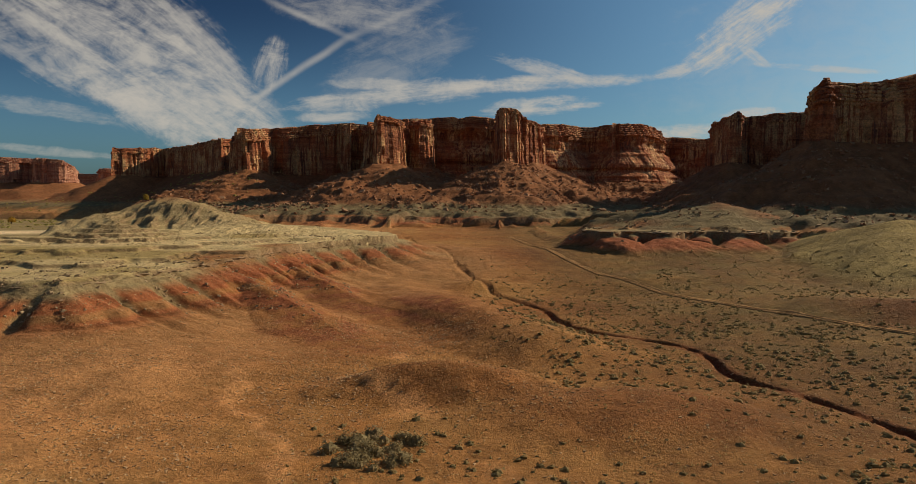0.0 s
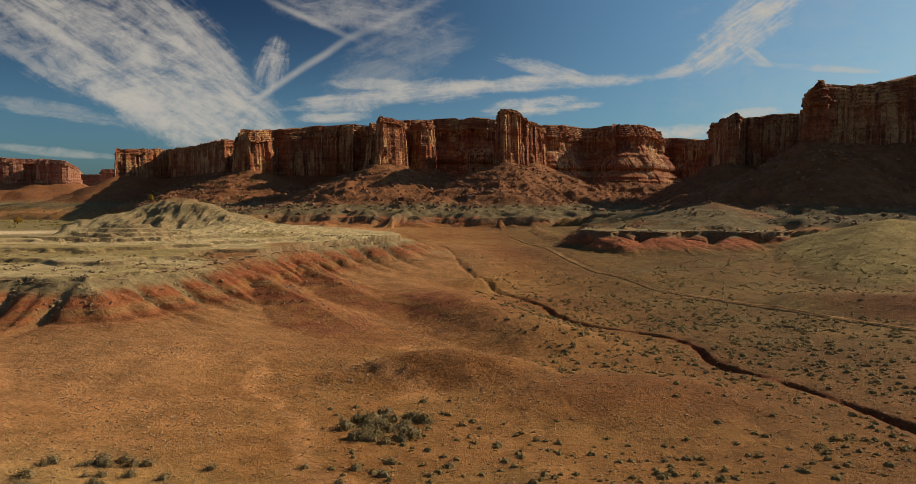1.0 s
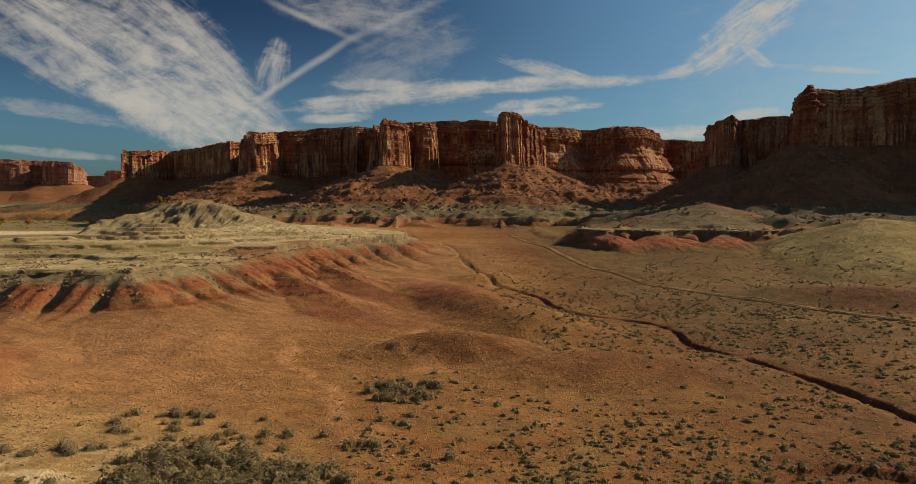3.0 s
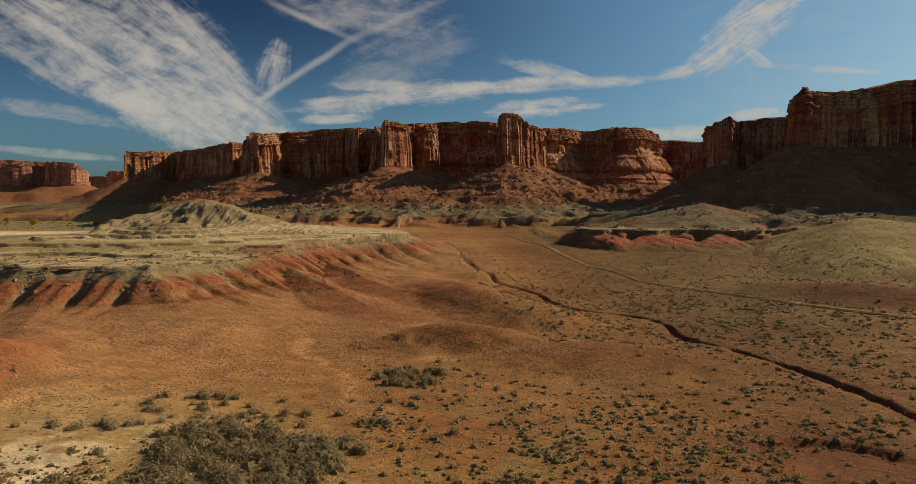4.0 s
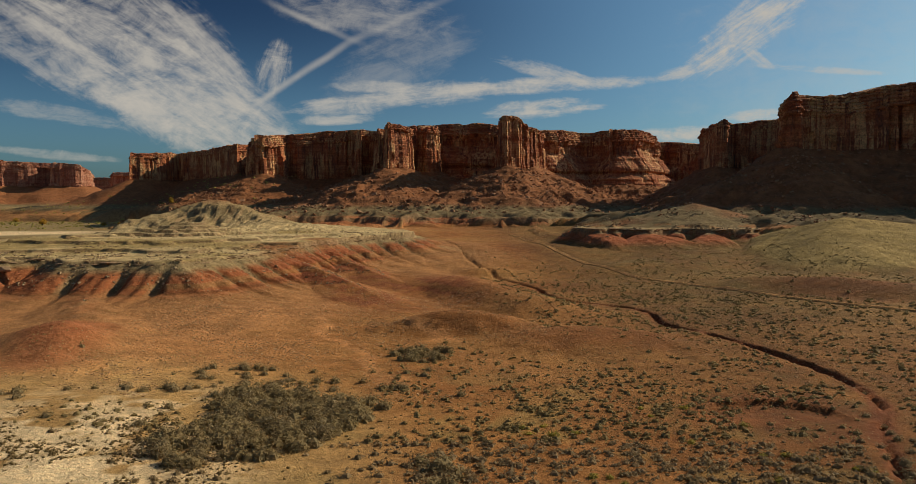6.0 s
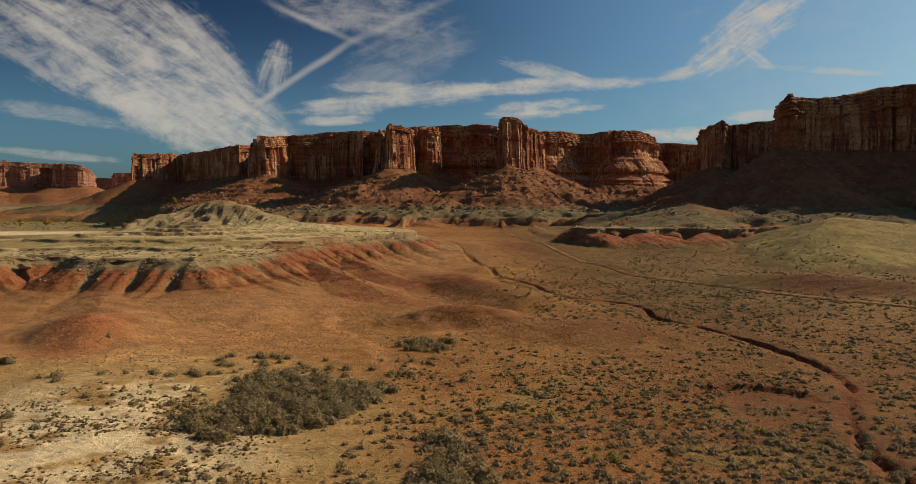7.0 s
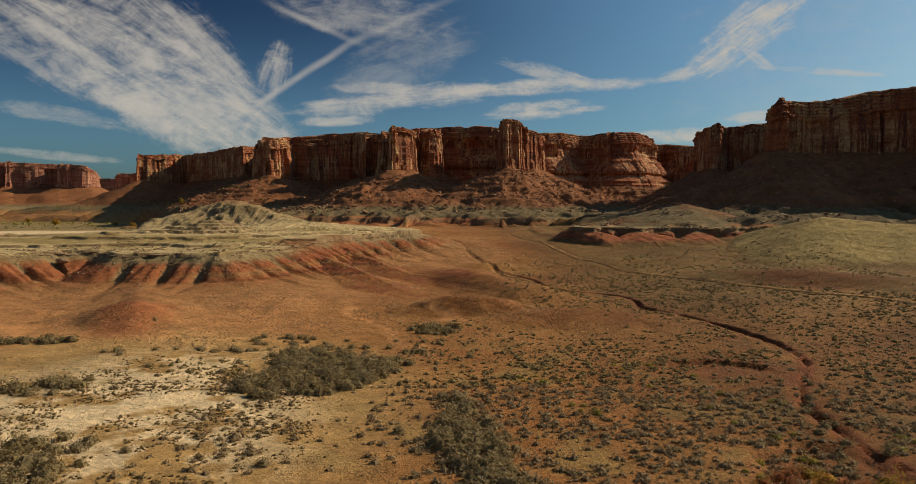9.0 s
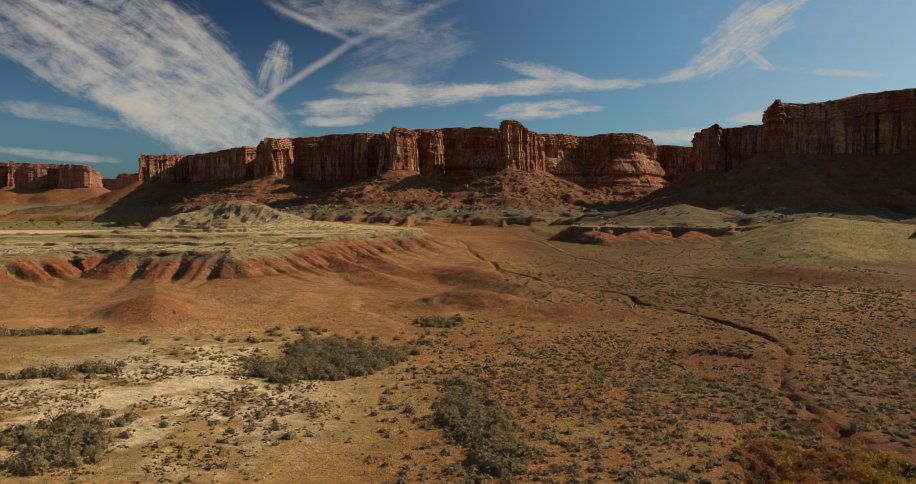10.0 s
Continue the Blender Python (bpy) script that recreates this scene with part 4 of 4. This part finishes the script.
def stems(n, spread, tall, thick, seed):
    """Thin tapered stems from one root, as four-cornered faces."""
    r = np.random.default_rng(seed)
    V, F = [], []
    for k in range(n):
        a = r.uniform(0, 2 * np.pi)
        tip = np.array((math.cos(a) * spread * r.uniform(0.3, 0.8), math.sin(a) * spread * r.uniform(0.3, 0.8), tall * r.uniform(0.6, 0.95)))
        side = np.array((-math.sin(a), math.cos(a), 0)) * thick
        fore = np.array((math.cos(a), math.sin(a), 0)) * thick
        for u in (side, fore):
            i = len(V)
            V += [-u, u, tip * 0.55 + u * 0.6, tip * 0.55 - u * 0.6, tip + u * 0.2, tip - u * 0.2]
            F += [(i, i + 1, i + 2, i + 3), (i + 3, i + 2, i + 4, i + 5)]
    return np.array(V), np.array(F)


def grove(label, category, name, mat, places, sizes, group, n=420, spread=1.0, tall=0.70, leaf=0.115, seed=0, lift=None):
    """Shrubs that can be told apart: a few built, each with foliage and stems, then copied."""
    makers = []
    for k in range(4):
        root = tagged(new(name), label, category, group)
        part("foliage", raw_mesh("foliage", *leafy(n, spread, tall, leaf, seed + k, core=0.55), mat), root)
        part("woody_base", raw_mesh("stems", *stems(9, spread, tall * 0.9, 0.03, seed + 50 + k), TWIG), root, "bare grey-brown stems")
        makers.append(root)
    x, y = places
    z = height(x, y) - 0.05 if lift is None else lift
    for k in range(len(x)):
        m = Matrix.LocRotScale((x[k], y[k], z[k]), Euler((0, 0, rng.uniform(0, 6.28))), None)
        s = sizes[k]
        if k < 4:
            ob = makers[k]
            ob.matrix_basis = m @ Matrix.Diagonal((s, s, s * rng.uniform(0.8, 1.15), 1))
        else:
            src = makers[k % 4]
            ob = copy_thing(src, m)
            ob.scale = (s, s, s * rng.uniform(0.8, 1.15))
    for root in makers[len(x):]:
        for c in list(root.children):
            bpy.data.objects.remove(c)
        bpy.data.objects.remove(root)


# ---------- road ----------
def road():
    pts = np.array(ROAD, float)
    line = []
    for a, b in zip(pts, pts[1:]):
        n = max(1, int(np.hypot(*(b - a)) / 1.2))
        line += [a + (b - a) * k / n for k in range(n)]
    line = np.array(line)
    for _ in range(14):
        line[1:-1] = 0.25 * line[:-2] + 0.5 * line[1:-1] + 0.25 * line[2:]
    t = np.gradient(line, axis=0)
    n = np.c_[-t[:, 1], t[:, 0]] / np.hypot(t[:, 0], t[:, 1])[:, None]
    across = 0.75 * np.array((-1.7, -1.35, -1.0, -0.7, -0.35, 0, 0.35, 0.7, 1.0, 1.35, 1.7))
    rut = np.array((-0.25, 0.20, 0.05, -0.06, 0.0, 0.06, 0.0, -0.06, 0.05, 0.20, -0.25))
    V = []
    for o, r in zip(across, rut):
        p = line + n * (o * (1 + 0.12 * vn(line[:, 1] / 5, 0 * line[:, 0], 5)))[:, None]
        V.append(np.c_[p, height(p[:, 0], p[:, 1]) + 0.10 + r])
    k, m = len(line), len(across)
    v = np.concatenate(V)
    i = np.arange(k - 1)
    f = np.concatenate([np.c_[a * k + i, a * k + i + 1, (a + 1) * k + i + 1, (a + 1) * k + i] for a in range(m - 1)])
    me = raw_mesh("road", v, f[:, ::-1], EARTH, True)
    crown = np.repeat(np.exp(-(across / 0.4) ** 2), k) + np.repeat(np.exp(-((np.abs(across) - 1.27) / 0.2) ** 2), k)
    add_soil(me, blend(np.tile(np.array((0.47, 0.26, 0.105)), (len(v), 1)), TAN * 0.9, crown * 0.6 + 0.2 * vn(v[:, 0] / 2, v[:, 1] / 2, 6)))
    tagged(new("road", me), "narrow sandy two-track dirt road across the valley", "road", kind="structure")


road()

# ---------- rocks ----------
CHIPS = [rock_shape(0, 300 + k) for k in range(10)]
BLOCKS = [raw_mesh("boulder", *rock_shape(2, 320 + k), RUBBLE) for k in range(6)]
SLABS = []
for k in range(5):
    v, f = rock_shape(2, 340 + k)
    SLABS.append(raw_mesh("slab", v * np.array((2.1, 1.25, 0.62)), f, LEDGE_ROCK))


def lift_of(k):
    return lambda x, y: land(x, y)[1][k]


def rocks():
    # rubble on the slopes under the cliffs
    x, y = pick(48000, -330, 330, 520, 830, lambda x, y: ss(3, 22, lift_of(3)(x, y)) * ss(58, 40, lift_of(3)(x, y)) * (0.25 + 0.75 * ss(-0.1, 0.4, fbm(x, y, 30, 3, 400))))
    tagged(scattered("talus_rubble", CHIPS, x, y, 0.3 + 1.4 * rng.random(len(x)) ** 5, RUBBLE), "fallen sandstone rubble on the talus", "rock", kind="stuff")
    x, y = pick(22000, 110, 420, 240, 640, lambda x, y: ss(4, 15, lift_of(4)(x, y)) * ss(58, 40, lift_of(4)(x, y)) * (0.2 + 0.8 * ss(-0.1, 0.4, fbm(x, y, 25, 3, 401))))
    tagged(scattered("shaded_rubble", CHIPS, x, y, 0.25 + 1.0 * rng.random(len(x)) ** 5, RUBBLE), "fallen rubble on the shaded talus", "rock", kind="stuff")
    # stones on the badlands slopes
    x, y = pick(50000, -130, -8, 60, 262, lambda x, y: ss(2.5, 5, lift_of(0)(x, y)) * ss(12.5, 10.5, lift_of(0)(x, y)) * (0.05 + 0.25 * ss(0.05, 0.5, fbm(x, y, 7, 3, 402)) + 0.8 * ss(0.5, 0.0, chute(x, y)) * (lift_of(0)(x, y) < 11)))
    tagged(scattered("bench_stones", CHIPS, x, y, 0.10 + 0.32 * rng.random(len(x)) ** 3, LEDGE_ROCK), "loose grey-brown stones on the badlands slopes", "rock", kind="stuff")
    x, y = pick(2500, 48, 190, 240, 330, lambda x, y: ss(3, 6, lift_of(1)(x, y)) * ss(-0.1, 0.5, fbm(x, y, 9, 3, 403)))
    tagged(scattered("rocky_bench_stones", CHIPS, x, y, 0.2 + 0.8 * rng.random(len(x)) ** 3, LEDGE_ROCK), "loose dark stones on the rocky bench", "rock", kind="stuff")
    # cobbles on the apron and plain
    x, y = pick(42000, -62, 75, 50, 150, lambda x, y: 0.14 + 0.86 * ss(-0.1, 0.45, fbm(x, y, 16, 3, 404)) * ss(25, -5, x))
    tagged(scattered("cobbles", CHIPS, x, y, 0.05 + 0.16 * rng.random(len(x)) ** 2, rock_material("cobble", (0.62, 0.41, 0.22), (0.42, 0.23, 0.11)), squash=0.6), "tan cobbles strewn over the apron", "rock", kind="stuff")
    # blocks that can be told apart
    x, y = pick(420, -260, 260, 540, 760, lambda x, y: ss(6, 16, lift_of(3)(x, y)) * ss(44, 30, lift_of(3)(x, y)))
    z = height(x, y)
    for k in range(min(90, len(x))):
        ob = tagged(new("boulder", BLOCKS[k % 6]), "angular sandstone boulder lying on the talus", "boulder", "boulders on the talus")
        s = 1.5 + 2.6 * rng.random() ** 2
        ob.matrix_basis = Matrix.LocRotScale((x[k], y[k], z[k] + 0.2 * s), Euler(rng.uniform(-0.4, 0.4, 3) + np.array((0, 0, rng.uniform(0, 6)))), (s, s, s))


def slabs(pts, zoff, odds, size, label, group, crest=12.0):
    """Broken ledges along the lip of a bench."""
    for a, b in zip(pts, pts[1:]):
        n = np.hypot(b[0] - a[0], b[1] - a[1])
        ang = math.atan2(b[1] - a[1], b[0] - a[0])
        at = 0.0
        while at < n:
            at += size * rng.uniform(2.2, 4.5)
            if rng.random() > odds:
                continue
            x, y = a[0] + (b[0] - a[0]) * at / n, a[1] + (b[1] - a[1]) * at / n
            # step outwards or inwards to the true lip
            for _ in range(14):
                here = land(np.array([x]), np.array([y]))[0][0]
                if here > crest - 0.6:
                    break
                x, y = x - math.sin(ang) * 0.4, y + math.cos(ang) * 0.4
            for _ in range(14):
                fx, fy = x + math.sin(ang) * 0.4, y - math.cos(ang) * 0.4
                if land(np.array([fx]), np.array([fy]))[0][0] < crest - 0.8:
                    break
                x, y = fx, fy
            s = size * rng.uniform(0.55, 1.25)
            ob = tagged(new("rock_slab", SLABS[rng.integers(0, 5)]), label, "rock slab", group)
            zz = land(np.array([x]), np.array([y]))[0][0]
            ob.matrix_basis = Matrix.LocRotScale((x + math.sin(ang) * 0.35, y - math.cos(ang) * 0.35, zz + zoff), Euler((rng.uniform(-0.06, 0.1), rng.uniform(-0.06, 0.06), ang + rng.uniform(-0.3, 0.3))), (s, s, s * rng.uniform(0.7, 1.1)))


rocks()
slabs(LEFT_BENCH[2:14], -0.22, 0.75, 0.6, "weathered grey ledge slab on the lip of the bench", "ledge slabs of the badlands bench")
slabs(RIGHT_BENCH[0:13], -0.3, 0.85, 1.35, "dark broken ledge slab on the lip of the rocky bench", "ledge slabs of the rocky bench", 14.2)

# ---------- plants ----------
def away(x, y):
    """Nothing grows in the wash or on the road."""
    return (near(x, y, GULLY)[0] > 2.3) & (near(x, y, ROAD)[0] > 2.2)


def oval(cx, cy, rx, ry, turn=0.0):
    c, s = math.cos(radians(turn)), math.sin(radians(turn))
    return lambda x, y: np.hypot(((x - cx) * c + (y - cy) * s) / rx, ((y - cy) * c - (x - cx) * s) / ry)


THICKET = [(-31, 56), (-26, 58), (-18, 54), (-11, 52), (-9.5, 48), (-13, 42), (-16, 36), (-19, 32), (-23, 30), (-29, 27), (-32, 31), (-33, 36), (-29, 42), (-31, 50)]
THICKETS = [lambda x, y: 1 + outside(x, y, THICKET)[0] / 4, oval(-2.0, 12, 3.6, 16.5, 8), oval(-45, -1, 7, 9), oval(-6.3, 80, 4.4, 4.6), oval(-56, 26, 6, 2.5, 20), oval(-77, 56, 10, 2.2, 0)]


def brush(x, y):
    """How thickly low shrubs grow."""
    clump = ss(-0.35, 0.35, fbm(x, y, 9, 3, 501))
    d = ss(6, 26, x) * ss(290, 70, y) * (0.32 + 0.68 * clump)
    d = np.maximum(d, ss(-16, -4, x) * ss(94, 76, y) * (0.35 + 0.65 * clump))
    d = np.maximum(d, ss(20, 34, x) * ss(48, 20, y))
    d = np.maximum(d, 0.30 * ss(0.0, 0.5, fbm(x, y, 14, 3, 502)) * ss(64, 50, y) * (x < 5))
    bare = ss(1.3, 0.9, oval(24, 88, 19, 14)(x, y)) + ss(1.2, 0.9, oval(0, 103, 14, 9)(x, y)) + ss(1.2, 0.8, oval(40, 44, 8, 5)(x, y)) + (near(x, y, RED_MOUND)[0] < 15)
    return d * np.clip(1 - 0.9 * bare, 0, 1) * away(x, y)


LOW = [leafy(22, 1.0, 0.66, 0.27, 600 + k, 0.55, 1.5, core=0.5) for k in range(6)]
TINY = [leafy(8, 1.0, 0.64, 0.38, 610 + k, 0.55, 1.4, core=0.58) for k in range(6)]
x, y = pick(84000, -60, 150, -22, 320, lambda x, y: np.clip(brush(x, y) * (0.50 + 0.95 * ss(72, 36, y)), 0, 1))
far_first = np.argsort(y - 0.3 * np.abs(x))
x, y = x[far_first], y[far_first]
size = 1.10 * (0.22 + 0.52 * rng.random(len(x)) ** 1.8) * (1 + 0.25 * ss(50, 110, y)) * (1 + 0.25 * ss(55, 25, y))
near_n = 200
grove("low grey-green rounded sagebrush growing on red soil", "shrub", "sagebrush", SAGE, (x[:near_n], y[:near_n]), size[:near_n], "sagebrush on the plain", seed=620)
x, y, size = x[near_n:], y[near_n:], size[near_n:]
k = y < 36
tagged(scattered("plain_sagebrush", LOW, x[k], y[k], size[k], SAGE, 0.0), "low grey-green sagebrush dotting the plain", "shrub", kind="stuff")
tagged(scattered("distant_sagebrush", TINY, x[~k], y[~k], size[~k], SAGE, 0.0), "far sagebrush dotting the plain", "shrub", kind="stuff")

# dark thickets
bx, by = [], []
for k, (box, count) in enumerate((((-38, -6, 24, 60), 330), ((-9, 3, -6, 32), 170), ((-54, -36, -12, 10), 90), ((-12, -1, 74, 86), 40), ((-63, -49, 22, 30), 26), ((-88, -66, 53, 59), 46))):
    px, py = pick(count * 3, *box, lambda x, y: ss(1.25, 0.75, THICKETS[k](x, y) + 0.25 * fbm(x, y, 4, 2, 510 + k)))
    bx.append(px[:count]), by.append(py[:count])
bx, by = np.concatenate(bx), np.concatenate(by)
order = rng.permutation(len(bx))
bx, by = bx[order], by[order]
size = rng.uniform(0.8, 1.6, len(bx))
grove("dense dark olive greasewood bush in a thicket", "bush", "greasewood_bush", GREASEWOOD, (bx[:150], by[:150]), size[:150], "greasewood thickets", n=420, tall=0.95, leaf=0.11, seed=640)
DENSE = [leafy(110, 1.0, 0.95, 0.19, 660 + k, core=0.6) for k in range(5)]
tagged(scattered("greasewood_thicket", DENSE, bx[150:], by[150:], size[150:], GREASEWOOD, 0.0), "dense dark olive greasewood thicket", "bush", kind="stuff")

# loose bushes between the thickets and along the wash
ex, ey = pick(110, -42, -4, 56, 69, lambda x, y: 0.25 + 0.5 * ss(0.0, 0.4, fbm(x, y, 7, 2, 531)))
lx, ly = pick(260, -60, 0, 0, 70, lambda x, y: 0.35 * ss(0.0, 0.4, fbm(x, y, 12, 2, 530)) * away(x, y))
gx = np.array([43.5, 42, 42.8, 40.4, 39, 40.2, 38.2, 37.6, 41.6, 46.5, 48.5, -50.5, -47.5, -45, -44, -41.5, -39.5, -38, -37, -34, -25, -23, 47, 45.5, 42, 41, 36.5, 40.5, 36, 43, 45, 49, 54.5, 48, 37.5, 34])
gy = np.array([34, 31, 29, 25, 23, 18.5, 17, 12, 11, 36, 41, 51, 52, 54, 53, 53, 55, 54, 55.5, 57, 62, 61, 38, 32, 27, 22, 15, 9, 10, 12, 8, 5, 55, 44, 26, 20])
lx, ly = np.concatenate([lx, gx, ex]), np.concatenate([ly, gy, ey])
grove("lone dark greasewood bush with bare twigs", "bush", "greasewood_bush", GREASEWOOD, (lx, ly), rng.uniform(0.6, 1.3, len(lx)), "lone bushes", n=300, tall=0.9, leaf=0.11, seed=680)

# autumn willows in the hollow by the wash
wx, wy = pick(260, 22, 42, -14, 8, lambda x, y: ss(1.15, 0.7, oval(31, -3, 9, 10)(x, y)))
gold = (wx > 34) | (rng.random(len(wx)) < 0.12)
grove("rust-red willow brush in a hollow by the wash", "bush", "willow_brush", RUST_LEAF, (wx[~gold][:70], wy[~gold][:70]), rng.uniform(0.8, 1.5, 70), "autumn willows", n=340, tall=0.9, leaf=0.11, seed=700)
grove("golden autumn willow bush by the wash", "bush", "willow_brush", GOLD_LEAF, (wx[gold][:34], wy[gold][:34]), rng.uniform(0.9, 1.6, 34), "autumn willows", n=340, tall=1.0, leaf=0.11, seed=710)

# dry grass
TUFTS = [leafy(8, 0.8, 0.9, 0.6, 720 + k, 0.2, 1.8) for k in range(5)]
x, y = pick(16000, -70, 60, -25, 130, lambda x, y: (0.15 + 0.85 * ss(-0.05, 0.4, fbm(x, y, 10, 3, 540))) * np.maximum(ss(5, -20, x) * ss(100, 70, y), 0.35) * away(x, y) * 0.8)
tagged(scattered("dry_grass", TUFTS, x, y, rng.uniform(0.10, 0.24, len(x)), DRY_GRASS, 0.0), "tufts of pale dry grass over the red soil", "grass", kind="stuff")
x, y = pick(9000, -62, -16, -14, 46, lambda x, y: ss(1.3, 0.7, oval(-40, 16, 20, 27)(x, y)) * ss(-0.15, 0.25, fbm(x, y, 5, 3, 541)))
tagged(scattered("saltbush", TINY, x, y, rng.uniform(0.14, 0.36, len(x)), leaf_material("saltbush_leaves", (0.17, 0.120, 0.052), (0.27, 0.19, 0.085), (0.19, 0.135, 0.055)), 0.0),
       "small brown saltbush over pale alkali soil", "shrub", kind="stuff")

# specks of brush on the hills
x, y = pick(3800, 95, 330, 110, 330, lambda x, y: ss(1, 4, lift_of(2)(x, y)) * 0.8)
tagged(scattered("hill_brush", TINY, x, y, rng.uniform(0.2, 0.55, len(x)), SAGE, 0.0), "small dark shrubs dotting the grassy ridge", "shrub", kind="stuff")
x, y = pick(3600, -260, -10, 135, 430, lambda x, y: ss(10.5, 12, lift_of(0)(x, y)) * (0.2 + 0.8 * ss(0.0, 0.4, fbm(x, y, 20, 3, 550))))
tagged(scattered("bench_brush", TINY, x, y, rng.uniform(0.2, 0.5, len(x)), SAGE, 0.0), "small dark shrubs on the bench top", "shrub", kind="stuff")

# river flats
x, y = pick(4200, -900, -190, 500, 1150, lambda x, y: ss(630, 690, y) * (0.3 + 0.7 * ss(-0.1, 0.3, fbm(x, y, 60, 3, 560))))
tagged(scattered("river_thicket", TINY, x, y, rng.uniform(1.2, 3.2, len(x)), leaf_material("tamarisk", (0.24, 0.20, 0.11), (0.34, 0.28, 0.14), (0.36, 0.32, 0.09)), 0.0),
       "grey-green riverside thicket on the flats", "thicket", kind="stuff")


def cottonwoods():
    crowns = [raw_mesh("crown", *leafy(520, 3.0, 3.6, 0.55, 740 + k), GOLD_LEAF) for k in range(3)]
    trunk = raw_mesh("trunk", *stems(6, 1.6, 4.6, 0.18, 745), TWIG)
    spots = [(-215, 470), (-206, 455), (-262, 600), (-250, 640), (-330, 690), (-318, 700), (-290, 720), (-380, 760), (-470, 800), (-226, 500), (-355, 830), (-560, 900)]
    sizes = rng.uniform(0.9, 1.7, len(spots))
    z = height([p[0] for p in spots], [p[1] for p in spots])
    for k, (px, py) in enumerate(spots):
        root = tagged(new("cottonwood_tree"), "small golden autumn cottonwood on the river flats", "tree", "cottonwoods on the flats")
        part("trunk", trunk, root, "forked grey trunk")
        part("crown", crowns[k % 3], root, "", pose(0, 0, 1.6))
        root.matrix_basis = Matrix.LocRotScale((px, py, z[k] - 0.1), Euler((0, 0, rng.uniform(0, 6))), Vector((1, 1, 1)) * sizes[k])


cottonwoods()

# a pale block on the lip of the bench and yellow rabbitbrush among the sage
rim_block = tagged(new("boulder", raw_mesh("boulder", *rock_shape(3, 361), LEDGE_ROCK)), "large pale boulder on the lip of the badlands bench", "boulder")
rim_block.matrix_basis = Matrix.LocRotScale((-109, 134.5, height(-109, 134.5)[0] + 0.5), Euler((0.1, 0.05, 0.4)), (2.3, 1.7, 1.5))
x, y = pick(900, 2, 48, -12, 48, lambda x, y: brush(x, y) * ss(0.0, 0.5, fbm(x, y, 8, 2, 570)))
grove("small yellow rabbitbrush among grey sagebrush", "shrub", "rabbitbrush", leaf_material("rabbitbrush_leaves", (0.42, 0.34, 0.06), (0.52, 0.44, 0.10), (0.34, 0.30, 0.07)), (x[:46], y[:46]), rng.uniform(0.45, 0.9, 46), "yellow rabbitbrush", n=260, tall=0.7, leaf=0.13, seed=760)
